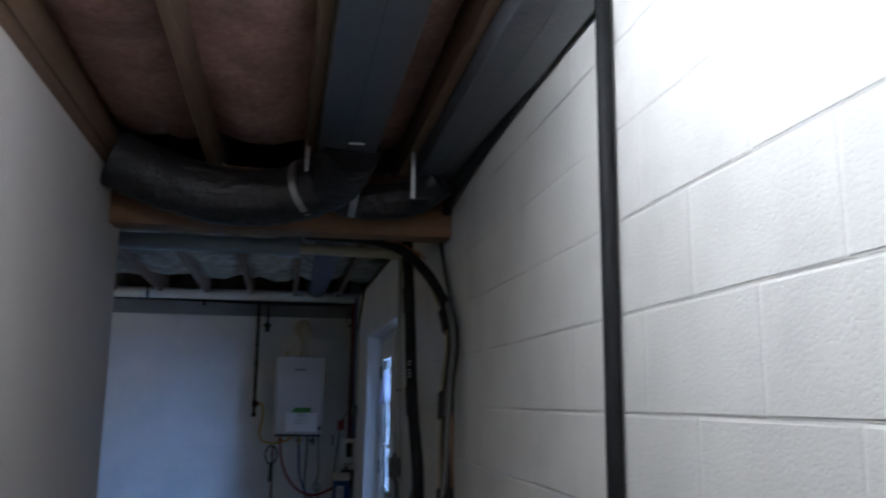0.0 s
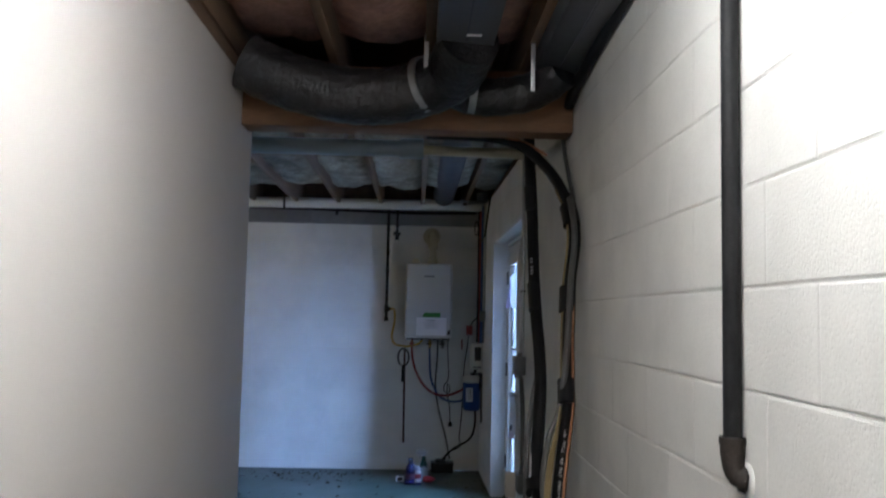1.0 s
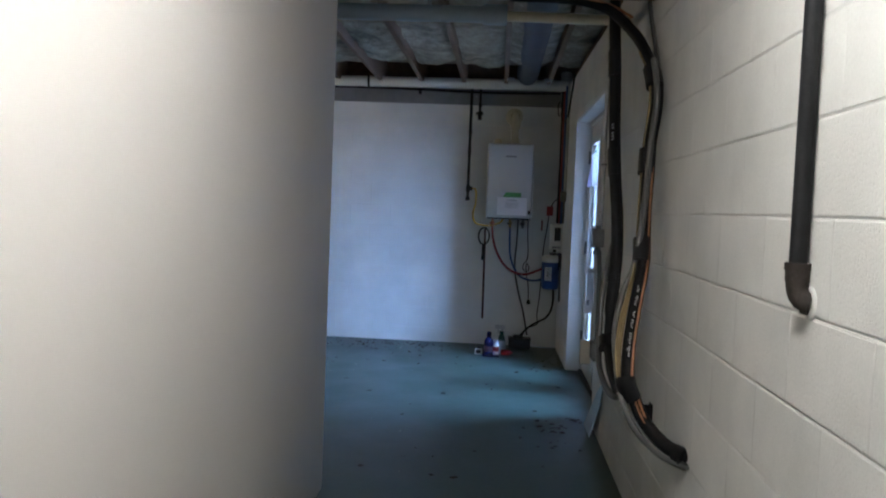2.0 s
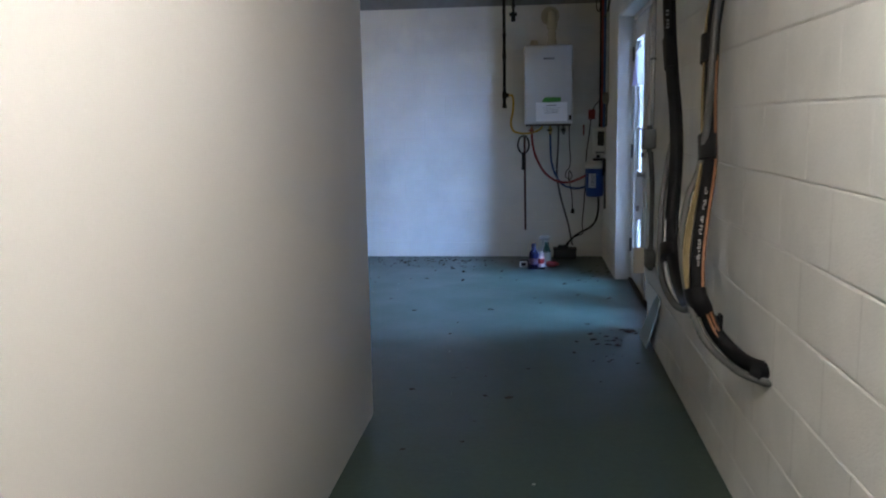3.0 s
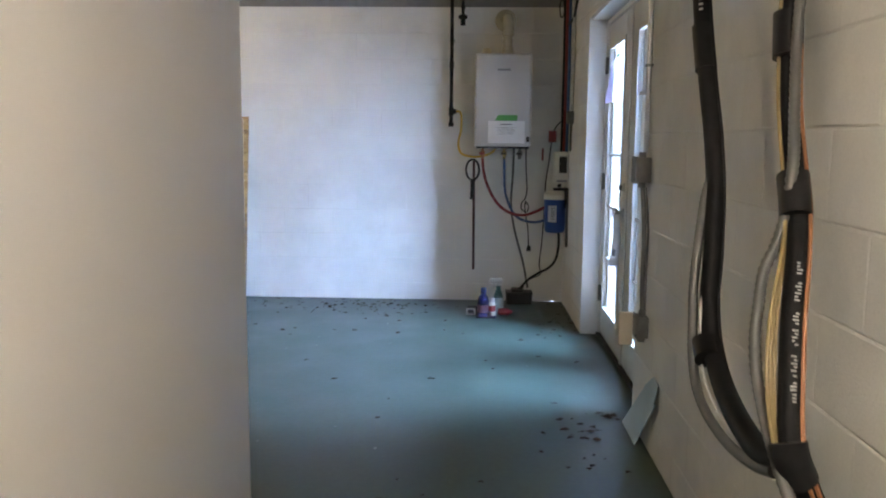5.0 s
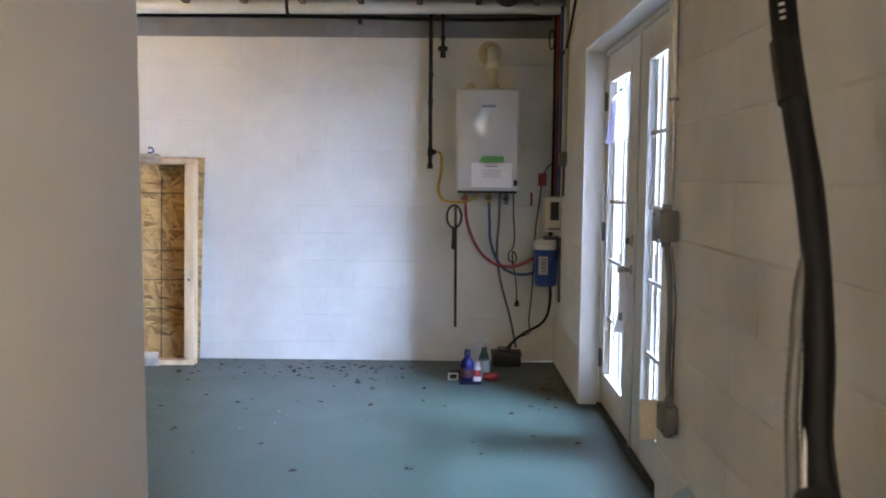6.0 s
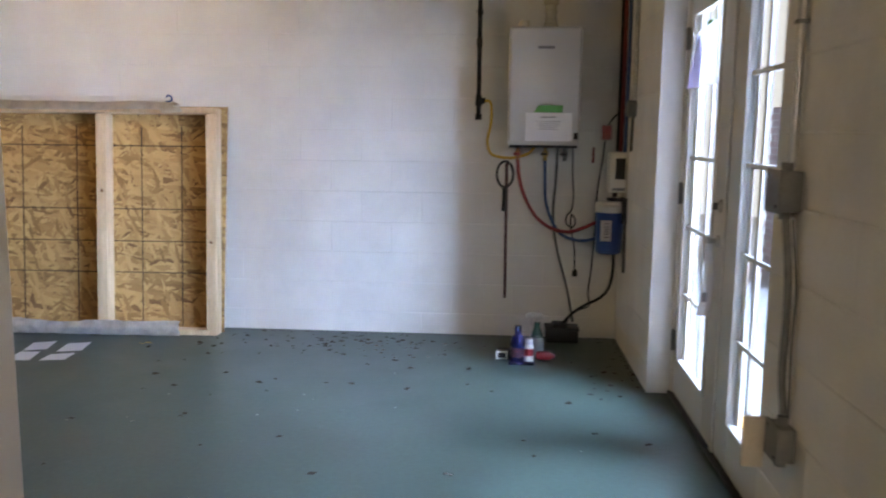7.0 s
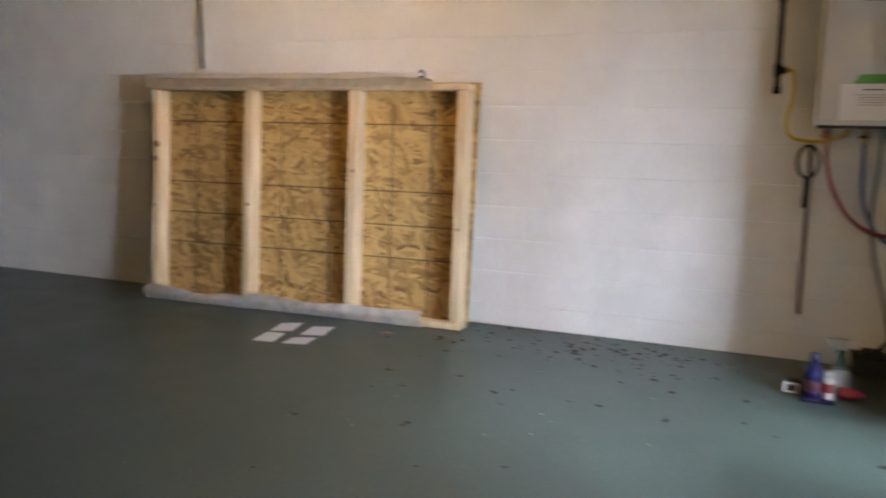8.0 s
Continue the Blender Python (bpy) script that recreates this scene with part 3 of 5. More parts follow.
part("hose", tubed(((0.31, 3.55, 2.52), (0.25, 3.78, 2.45), (0.08, 3.88, 2.40), (-0.13, 3.91, 2.385), (-0.34, 3.90, 2.42), (-0.48, 3.895, 2.465), (-0.585, 3.89, 2.51)), 0.115, seg=20, step=0.03, ripple=0.002), M_FLEX, fd)
for p, q, r in (((0.14, 3.855, 2.42), (0.165, 3.84, 2.426), 0.119),):
    part("strap", tubed((p, q), r, seg=20, curve=False), M_STRAP, fd, "bright metal duct strap")
fd = thing("flexible_duct", (0.5, 3.9, 2.3), "black ribbed flexible duct coming off the sheet-metal duct", "duct")
part("hose", tubed(((0.70, 3.80, 2.49), (0.60, 3.90, 2.43), (0.44, 3.93, 2.405), (0.30, 3.93, 2.42), (0.24, 3.80, 2.47)), 0.078, seg=18, step=0.03, ripple=0.002), M_FLEX, fd)
part("strap", tubed(((0.335, 3.932, 2.415), (0.365, 3.932, 2.411)), 0.081, seg=18, curve=False), M_STRAP, fd, "bright metal duct strap")


def hanger(x, y, z0, z1, label="bright metal strap hanging from a joist"):
    return tagged(part("pipe_strap", boxed(x - 0.009, x + 0.009, y, y + 0.003, z0, z1, 0.001), M_STRAP), label, "strap", "metal straps")


hanger(0.565, 3.70, 2.37, JOIST + 0.03)
hanger(0.150, 3.72, 2.46, JOIST + 0.03)
tagged(part("duct_label", boxed(0.29, 0.345, 3.44, 3.46, 2.4955, 2.4985, m=None), M_PAPER), "small white sticker under the grey duct", "sticker")

# black pipe and cable along the top of the block wall
tp = thing("wall_pipe", (0.76, 1.0, 2.46), "black pipe running along the top of the block wall", "pipe")
part("run", tubed(((0.768, YBACK + 0.01, 2.515), (0.768, 2.0, 2.515), (0.77, 3.2, 2.50), (0.765, 3.9, 2.44), (0.765, 4.03, 2.40)), 0.022, seg=10, step=0.1), M_RUBBER, tp)

# duct in the room's last bay, light pipe across the room, and the drain along the far wall
d = thing("duct", (0.365, 7.0, 2.50), "blue-grey duct between the joists of the room", "duct", "sheet-metal ducts")
part("casing", tubed(((0.365, 4.4, 2.65), (0.365, 6.0, 2.645), (0.365, 8.45, 2.645)), 0.10, seg=20, step=0.05, ripple=0.003), M_DUCTJ, d)
for xs in (0.205, 0.545):
    part("strap_end", boxed(xs - 0.035, xs + 0.035, 8.15, 8.18, 2.548, 2.572, 0.002), M_STRAP, d, "bright metal strap end")

cp = thing("cross_pipe", (-1.5, 4.75, 2.3), "pale blue-grey pipe crossing under the room's joists", "pipe")
part("run", tubed(((-4.5, 4.75, 2.345), (0.12, 4.75, 2.345)), 0.042, seg=16, curve=False), M_BLUEPIPE, cp)
part("coupling", tubed(((0.03, 4.75, 2.345), (0.15, 4.75, 2.345)), 0.052, seg=16, curve=False), M_BLUEPIPE, cp)
part("branch", tubed(((0.12, 4.75, 2.34), (0.77, 4.75, 2.33)), 0.026, seg=12, curve=False), M_CREAM, cp, "cream branch pipe")
for xs in (-3.2, -1.4, -0.25):
    part("hanger", boxed(xs - 0.01, xs + 0.01, 4.748, 4.752, 2.38, JOIST + 0.02), M_STRAP, cp)

dp = thing("drain_pipe", (-2.5, 8.5, 2.5), "white plastic drain pipe hung along the far wall", "pipe")
part("run", tubed(((-6.9, 8.50, 2.525), (0.60, 8.50, 2.562)), 0.05, seg=20, curve=False), M_PVC, dp)
part("elbow", tubed(((0.58, 8.50, 2.562), (0.68, 8.50, 2.562), (0.73, 8.52, 2.57), (0.745, 8.57, 2.60), (0.745, 8.59, 2.70)), 0.054, seg=18, step=0.02), M_PVC, dp)
for xs in (-5.3, -3.1, -1.165):
    bm = bmesh.new()
    tube(bm, ((xs - 0.011, 8.50, 2.553 - 0.004 * (0.6 - xs)), (xs + 0.011, 8.50, 2.553 - 0.004 * (0.6 - xs))), 0.0535, seg=20, curve=False)
    box(bm, xs - 0.011, xs + 0.011, 8.446, 8.45, 2.53, JOIST + 0.04)
    part("hanger_strap", bm, M_IRON, dp, "dark hanger strap")
tagged(part("sill_cable", tubed(((-6.5, 8.66, 2.53), (-2.0, 8.67, 2.52), (-0.9, 8.66, 2.515), (0.0, 8.67, 2.50), (0.70, 8.66, 2.51)), 0.012, seg=8, step=0.15), M_RUBBER), "black cable along the top of the far wall", "cable")
tagged(part("cable_clip", boxed(-0.695, -0.665, 8.655, 8.698, 2.465, 2.515, 0.003), M_DARK), "small dark clip on the bare top course", "clip")

# orange cable by the beam
tagged(part("orange_cable", tubed(((0.1, 4.215, 2.37), (0.3, 4.22, 2.325), (0.42, 4.22, 2.318), (0.60, 4.26, 2.29), (0.70, 4.2, 2.22)), 0.006, seg=8), M_COPPER), "thin orange cable behind the beam", "cable")

# ---------------------------------------------------------------- passage: pipe and cable bundles on the block wall
ip = thing("iron_pipe", (0.765, 2.24, 1.17), "black iron pipe on the block wall, ending in a rusty elbow", "pipe")
part("riser", tubed(((0.774, 2.24, 1.235), (0.774, 2.24, 2.62)), 0.0185, seg=18, curve=False), M_IRON, ip)
bm = bmesh.new()
tube(bm, ((0.774, 2.24, 1.262), (0.774, 2.24, 1.228)), 0.0245, seg=18, curve=False)
tube(bm, ((0.774, 2.24, 1.238), (0.775, 2.237, 1.212), (0.782, 2.229, 1.193), (0.80, 2.215, 1.186)), 0.0228, seg=18, step=0.008)
tube(bm, ((0.774, 2.24, 1.268), (0.774, 2.24, 1.252)), 0.0268, seg=18, curve=False)
tube(bm, ((0.786, 2.226, 1.189), (0.797, 2.218, 1.186)), 0.0262, seg=18, curve=False)
part("elbow", bm, M_RUST, ip, "rusty iron elbow going into the wall")
part("plaster_ring", turned(((0.036, 0.0), (0.034, -0.003), (0.030, -0.005), (0.02, -0.0055)), (XR + 0.001, 2.216, 1.187), "x", 18), M_BLOCK, ip, "pale plaster ring round the hole")


# bundle that comes over from the ceiling and drops into the wall
LB = [(0.16, 4.255, 2.315), (0.44, 4.27, 2.31), (0.60, 4.27, 2.27), (0.70, 4.18, 2.155), (0.742, 4.05, 2.04), (0.762, 3.93, 1.93), (0.763, 3.86, 1.81), (0.757, 3.915, 1.66), (0.749, 3.89, 1.548), (0.735, 3.83, 1.40), (0.718, 3.73, 1.26), (0.711, 3.68, 1.176), (0.69, 3.62, 1.088), (0.665, 3.56, 0.983), (0.645, 3.50, 0.887), (0.638, 3.47, 0.80), (0.640, 3.45, 0.748), (0.665, 3.46, 0.696), (0.692, 3.45, 0.633), (0.725, 3.39, 0.591), (0.761, 3.30, 0.568), (0.80, 3.21, 0.572), (0.83, 3.15, 0.575)]
b1 = thing("cable_bundle", (0.76, 3.8, 0.45), "taped bundle of black hose, grey conduit and cables", "cable bundle", "cable bundles")
core = smooth_line(LB, 0.03)
main_hose = part("hose", tubed(core, 0.0245, seg=14, curve=False), M_RUBBER, b1, "black insulated hose with white print")


def offset_line(pts, dx, dy, bulge=()):
    out = []
    for i, p in enumerate(pts):
        k = i / (len(pts) - 1)
        bx = sum(h * math.exp(-((k - c) / w) ** 2) for c, w, h in bulge)
        out.append((p[0] + dx, p[1] + dy + bx, p[2]))
    return out


part("grey_conduit", tubed(((0.752, 3.92, 1.99), (0.752, 3.865, 1.93), (0.750, 3.79, 1.81), (0.746, 3.84, 1.66), (0.738, 3.83, 1.545), (0.720, 3.77, 1.398), (0.698, 3.70, 1.285), (0.680, 3.68, 1.174), (0.660, 3.67, 1.112), (0.637, 3.66, 1.064), (0.620, 3.63, 0.999), (0.606, 3.60, 0.933), (0.603, 3.57, 0.869), (0.604, 3.52, 0.804), (0.606, 3.48, 0.762), (0.615, 3.44, 0.708), (0.627, 3.42, 0.669), (0.647, 3.40, 0.623), (0.671, 3.35, 0.592), (0.698, 3.30, 0.571), (0.729, 3.255, 0.552), (0.768, 3.20, 0.546), (0.83, 3.12, 0.546)), 0.0120, seg=12, step=0.008, ripple=0.0011), M_FLEXSTEEL, b1, "grey corrugated conduit")
for dx, dy, bow in ((-0.029, -0.004, 0.020), (-0.027, 0.002, 0.013), (-0.025, 0.008, 0.005)):
    line = offset_line(LB[4:17], dx, dy)
    line = [(x - bow * math.exp(-((p[2] - 0.93) / 0.16) ** 2), y, z) for p, (x, y, z) in zip(LB[4:17], line)]
    part("yellow_cable", tubed(line, 0.0045, seg=8, step=0.03), M_YELLOWW, b1, "yellow cable")
part("copper_cable", tubed(offset_line(LB[8:], 0.012, -0.027), 0.0046, seg=8, step=0.03), M_COPPER, b1, "thin copper-coloured cable")
part("copper_cable", tubed(offset_line(LB[16:], -0.002, -0.027), 0.0040, seg=8, step=0.03), M_COPPER, b1, "thin copper-coloured cable")


def nearest(line, z, y_max=9.0):
    return min(range(len(line)), key=lambda i: abs(line[i].z - z) + (9 if line[i].y > y_max else 0))


for z, r in ((1.94, 0.036), (1.58, 0.034), (1.235, 0.034), (0.745, 0.036)):
    i = nearest(core, z)
    part("tape_wrap", tubed([p + Vector((-0.010, -0.006, 0)) for p in core[i - 1:i + 3]], r, seg=14, curve=False), M_TAPE, b1, "black tape wrap")
def on_hose(p, way, a, r):
    """A frame on the skin of a hose: x outwards, z along it."""
    d = way.normalized()
    v = Vector((math.cos(a), math.sin(a), 0))
    n = (v - d * v.dot(d)).normalized()
    m = Matrix((n, d.cross(n), d)).transposed().to_4x4()
    return Matrix.Translation(p + n * r) @ m


# white print along the hose, as plain bars
rng = random.Random(5)
for j in range(40):
    if j in (4, 5, 12, 13, 14, 19, 25, 26, 33):
        continue
    z = 1.078 - 0.0061 * j
    i = max(k for k in range(len(core) - 1) if core[k].z >= z > core[k + 1].z)
    p = core[i].lerp(core[i + 1], (core[i].z - z) / (core[i].z - core[i + 1].z))
    a = 4.5
    m = on_hose(p, core[i + 1] - core[i], a, 0.0247)
    w0, w1 = rng.choice(((-0.0055, 0.0055), (-0.0055, 0.001), (0.0, 0.0055), (-0.004, 0.0055)))
    part("print_mark", boxed(-0.001, 0.0010, w0, w1, -0.0015, 0.0015, m=m), M_PRINT, main_hose, smooth=False)
part("wall_sleeve", tubed(((0.780, 3.232, 0.560), (0.80, 3.195, 0.560)), 0.036, seg=14, curve=False), M_RUBBER, b1, "dark sleeve where the bundle enters the wall")
bm = bmesh.new()
box(bm, 0.755, XR - 0.001, 3.785, 3.80, 0.545, 0.60, 0.003)
box(bm, 0.785, XR - 0.001, 3.77, 3.82, 0.54, 0.605, 0.003)
part("wall_bracket", bm, M_IRON, b1, "black wall bracket")
part("conduit_riser", tubed(((0.780, 4.31, 2.54), (0.780, 4.26, 2.32), (0.780, 4.13, 2.15), (0.779, 4.00, 2.01), (0.772, 3.90, 1.92)), 0.010, seg=10, step=0.01, ripple=0.001), M_GREYHOSE, b1, "thin grey conduit")

# straight bundle farther along the wall
LA = [(0.645, 4.47, 2.62), (0.655, 4.46, 2.30), (0.668, 4.43, 2.0), (0.670, 4.37, 1.72), (0.673, 4.285, 1.5), (0.680, 4.23, 1.35), (0.679, 4.176, 1.2), (0.665, 4.12, 1.05), (0.652, 4.085, 0.92), (0.650, 4.04, 0.82), (0.644, 3.90, 0.735), (0.640, 3.70, 0.69), (0.634, 3.56, 0.70), (0.628, 3.46, 0.735)]
b2 = thing("cable_bundle", (0.65, 4.1, 0.6), "thick black taped cable bundle hanging beside the block wall", "cable bundle", "cable bundles")
coreA = smooth_line(LA, 0.03)
hoseA = part("hose", tubed(coreA, 0.0265, seg=14, curve=False), M_RUBBER, b2, "black insulated hose with white print")
part("grey_conduit", tubed(((0.680, 4.20, 1.27), (0.654, 4.18, 1.19), (0.640, 4.16, 1.119), (0.626, 4.13, 1.053), (0.612, 4.10, 0.953), (0.609, 4.08, 0.869), (0.604, 4.05, 0.788), (0.604, 4.00, 0.714), (0.612, 3.93, 0.666), (0.619, 3.78, 0.646), (0.619, 3.60, 0.667), (0.617, 3.48, 0.700)), 0.0125, seg=12, step=0.008, ripple=0.0008), M_FLEXSTEEL, b2, "grey conduit")
part("thin_cable", tubed(((0.640, 4.10, 0.97), (0.626, 4.07, 0.90), (0.622, 4.045, 0.81), (0.621, 3.99, 0.735), (0.626, 3.90, 0.69), (0.629, 3.76, 0.668), (0.627, 3.60, 0.685), (0.624, 3.49, 0.715)), 0.0042, seg=8, step=0.02), M_PVC, b2, "thin white cable")
part("thin_cable", tubed([(p[0] + 0.016, p[1] - 0.020 - 0.007 * abs(math.sin(i * 1.9)), p[2]) for i, p in enumerate(LA[1:10])], 0.0035, seg=6), M_RUBBER, b2, "thin loose black cable")
part("thin_cable", tubed(offset_line(LA[0:9], 0.018, 0.016, ()), 0.009, seg=8), M_RUBBER, b2)
for z, r, n in ((1.60, 0.0300, 2), (2.05, 0.0300, 2), (0.800, 0.035, 1)):
    i = nearest(coreA, z)
    part("tape_wrap", tubed([p + Vector((-0.016 if z < 1 else -0.003, 0.006 if z < 1 else 0.0, 0)) for p in coreA[i - n:i + n + 1]], r, seg=14, curve=False), M_TAPE, b2, "black tape wrap")
for z in (1.76, 1.745, 1.72, 1.705, 1.69, 1.555, 1.535):
    i = nearest(coreA, z)
    a = 4.25
    part("print_mark", boxed(-0.001, 0.0015, -0.006, 0.005, -0.003, 0.003, m=on_hose(coreA[i].lerp(coreA[i + 1], (coreA[i].z - z) / (coreA[i].z - coreA[i + 1].z)), coreA[i + 1] - coreA[i], a, 0.0268)), M_PRINT, hoseA, smooth=False)

# ---------------------------------------------------------------- electrical boxes beside the doors
def wall_box(name, y, z, w, h, dep, label):
    t = thing(name, (XR, y, z - h / 2), label, "electrical box", "electrical boxes by the doors")
    part("body", boxed(XR - dep, XR - 0.001, y - w / 2, y + w / 2, z - h / 2, z + h / 2, 0.006), M_STEEL, t)
    part("cover", boxed(XR - dep - 0.006, XR - dep + 0.001, y - w / 2 - 0.004, y + w / 2 + 0.004, z - h / 2 - 0.004, z + h / 2 + 0.004, 0.002), M_STEEL, t)
    for s in (-1, 1):
        part("connector", tubed(((XR - dep / 2, y, z + s * h / 2), (XR - dep / 2, y, z + s * (h / 2 + 0.022))), 0.016, seg=12, curve=False), M_STEEL, t)
        part("screw", turned(((0.005, 0.0), (0.004, -0.003)), (XR - dep - 0.006, y + s * w * 0.36, z + s * h * 0.36), "x", 8), M_IRON, t)
    return t


wall_box("junction_box", 5.585, 1.205, 0.105, 0.11, 0.062, "square grey steel junction box on the block wall")
wall_box("outlet_box", 5.505, 0.526, 0.098, 0.096, 0.046, "grey weatherproof outlet box on the block wall")
tagged(part("outlet_cover", boxed(XR - 0.112, XR - 0.049, 5.558, 5.573, 0.425, 0.575, 0.006, 3), M_BEIGE), "beige outlet cover flap standing open beside the grey box", "cover plate")
cd = thing("conduit", (0.77, 5.6, 1.3), "steel conduit running down to the grey junction box", "conduit", "conduits")
part("run", tubed(((0.776, 5.585, 1.27), (0.778, 5.595, 1.7), (0.778, 5.60, 2.56)), 0.0115, seg=12, step=0.2), M_CONDUIT, cd)
part("clip", boxed(0.763, XR - 0.001, 5.582, 5.608, 1.648, 1.660, 0.002), M_STEEL, cd)
cd = thing("conduit", (0.77, 5.58, 0.6), "grey cable run between the two electrical boxes", "conduit", "conduits")
part("run", tubed(((0.768, 5.585, 1.13), (0.774, 5.555, 1.0), (0.778, 5.55, 0.85), (0.778, 5.555, 0.70), (0.773, 5.51, 0.60)), 0.0105, seg=10, step=0.03), M_STEEL, cd)
part("run", tubed(((0.778, 5.555, 1.13), (0.784, 5.51, 0.95), (0.784, 5.515, 0.78), (0.780, 5.49, 0.60)), 0.0045, seg=8, step=0.03), M_GREYHOSE, cd, "thin grey cable")

# two pale cards leaning on the wall beside the door
def leaning_card(corners, label):
    """A thin sheet from (y, z) corners, leaning so that its top touches the block wall."""
    bm = bmesh.new()
    front = [bm.verts.new((0.787 - 0.10 * max(0.0, 0.36 - z), y, z)) for y, z in corners]
    back = [bm.verts.new(v.co + Vector((0.005, 0, 0))) for v in front]
    bm.faces.new(front)
    bm.faces.new(back[::-1])
    for k in range(4):
        bm.faces.new((front[k], back[k], back[(k + 1) % 4], front[(k + 1) % 4]))
    return tagged(part("leaning_card", bm, M_BOARD, smooth=False), label, "card", "cards leaning on the wall")


leaning_card(((5.76, 0.0), (5.46, 0.0), (5.205, 0.262), (5.42, 0.278)), "pale blue offcut of board leaning on the block wall")
leaning_card(((5.435, 0.275), (5.25, 0.232), (5.20, 0.345), (5.295, 0.357)), "small pale blue card behind the larger offcut")

# papers on the door
tagged(part("taped_paper", sheet(((0.893, 7.33, 1.82), (0.893, 6.90, 1.84), (0.897, 6.90, 1.565), (0.897, 7.25, 1.575)), 8, 6, lambda u, v, p: (-0.004 - 0.006 * math.sin(3 * u), 0, 0), 0.0012), M_PAPER), "white paper taped over a door pane", "paper")
tagged(part("taped_paper", sheet(((0.888, 7.30, 1.80), (0.886, 7.16, 1.81), (0.885, 7.18, 1.57), (0.862, 7.31, 1.565)), 6, 8, lambda u, v, p: (-0.008 * v * v, 0, 0), 0.0012), M_LILAC), "lilac paper curling off a door pane", "paper")
tagged(part("green_sticker", boxed(0.886, 0.889, 7.02, 7.10, 1.83, 1.85), M_GREEN), "small green sticker above the taped paper", "sticker")
tg = thing("hang_tag", (0.87, 6.79, 0.62), "long white paper tag hanging from the door knob", "tag")
part("card", sheet(((0.838, 6.752, 0.905), (0.874, 6.756, 0.905), (0.874, 6.75, 0.60), (0.818, 6.745, 0.60)), 5, 12, lambda u, v, p: (0.012 * math.sin(v * 3.1), -0.012 * math.sin(v * 3.0), 0), 0.0015), M_PAPER, tg)
part("printed_square", boxed(0.838, 0.858, 6.735, 6.737, 0.66, 0.70), M_INK, tg, smooth=False)

# ---------------------------------------------------------------- boiler corner
BX0, BX1, BY0, BZ0, BZ1 = 0.022, 0.462, 8.40, 1.265, 1.99
bo = thing("water_heater", (0.242, 8.55, BZ0), "white wall-hung water heater with a paper notice and green stripe", "water heater")
cas = part("casing", boxed(BX0, BX1, BY0, YF - 0.012, BZ0 + 0.012, BZ1, 0.024, 5), M_WHITE, bo)
part("base_pan", boxed(BX0 + 0.012, BX1 - 0.012, BY0 + 0.02, YF - 0.015, BZ0 - 0.004, BZ0 + 0.012, 0.003), M_DARK, bo, "dark base pan")
part("front_lip", boxed(BX0 + 0.004, BX1 - 0.004, BY0 - 0.004, BY0 + 0.012, BZ0 + 0.014, BZ0 + 0.04, 0.004), M_WHITE, bo)
part("badge", boxed(0.195, 0.295, BY0 - 0.003, BY0 + 0.001, 1.857, 1.873, 0.001), M_INK, bo, "small grey maker's badge")
nt_ = part("notice", boxed(0.128, 0.412, BY0 - 0.0030, BY0 - 0.0012, 1.300, 1.475), M_PAPER, bo, "white paper notice with grey print", smooth=False)
bm = bmesh.new()
vs = [bm.verts.new((x, y, z)) for y in (BY0 - 0.006, BY0 - 0.0005) for x, z in ((0.178, 1.477), (0.352, 1.477), (0.355, 1.52), (0.207, 1.52))]
for q in ((0, 1, 2, 3), (7, 6, 5, 4), (0, 4, 5, 1), (1, 5, 6, 2), (2, 6, 7, 3), (3, 7, 4, 0)):
    bm.faces.new([vs[k] for k in q])
part("stripe", bm, M_GREEN, bo, "green stripe", smooth=False)
for j, (w, z) in enumerate(((0.09, 1.448), (0.16, 1.424), (0.12, 1.412), (0.14, 1.400), (0.11, 1.388), (0.13, 1.376))):
    part("print_line", boxed(0.268 - w / 2, 0.268 + w / 2, BY0 - 0.0038, BY0 - 0.0031, z - (0.0035 if j == 0 else 0.0013), z + (0.0035 if j == 0 else 0.0013)), M_INK, nt_, smooth=False)
part("sticker", boxed(0.425, 0.448, BY0 - 0.002, BY0 + 0.001, 1.315, 1.355), M_NAVY, bo, "small dark blue sticker")
part("intake_cap", turned(((0.036, 0.0), (0.036, 0.035), (0.031, 0.036), (0.031, 0.052), (0.02, 0.054)), (0.112, 8.56, BZ1 - 0.002), "z", 18), M_CREAM, bo, "cream intake cap")
vp = thing("vent_pipe", (0.262, 8.56, BZ1), "cream plastic vent pipe turning into the far wall", "pipe")
part("riser", tubed(((0.275, 8.55, BZ1 - 0.01), (0.275, 8.55, 2.20)), 0.034, seg=24, curve=False), M_VENT, vp)
part("collar", turned(((0.047, 0.0), (0.047, 0.030), (0.041, 0.036), (0.041, 0.060), (0.036, 0.064)), (0.275, 8.55, BZ1 - 0.004), "z", 24), M_VENT, vp)
part("clamp", turned(((0.036, 0.0), (0.0385, 0.003), (0.0385, 0.013), (0.036, 0.016)), (0.275, 8.55, 2.085), "z", 24), M_VENT, vp)
part("elbow", tubed(((0.275, 8.55, 2.165), (0.275, 8.55, 2.205), (0.275, 8.556, 2.24), (0.274, 8.58, 2.268), (0.272, 8.62, 2.28), (0.270, 8.68, 2.282)), 0.042, seg=24, step=0.012), M_VENT, vp)
part("hub", turned(((0.036, 0.0), (0.0465, 0.004), (0.048, 0.010), (0.048, 0.052), (0.043, 0.060)), (0.275, 8.55, 2.135), "z", 24), M_VENT, vp)
part("wall_flange", turned(((0.086, 0.0), (0.086, -0.014), (0.080, -0.020), (0.058, -0.024), (0.045, -0.034), (0.040, -0.034)), (0.262, YF, 2.272), "y", 32), M_VENT, vp)

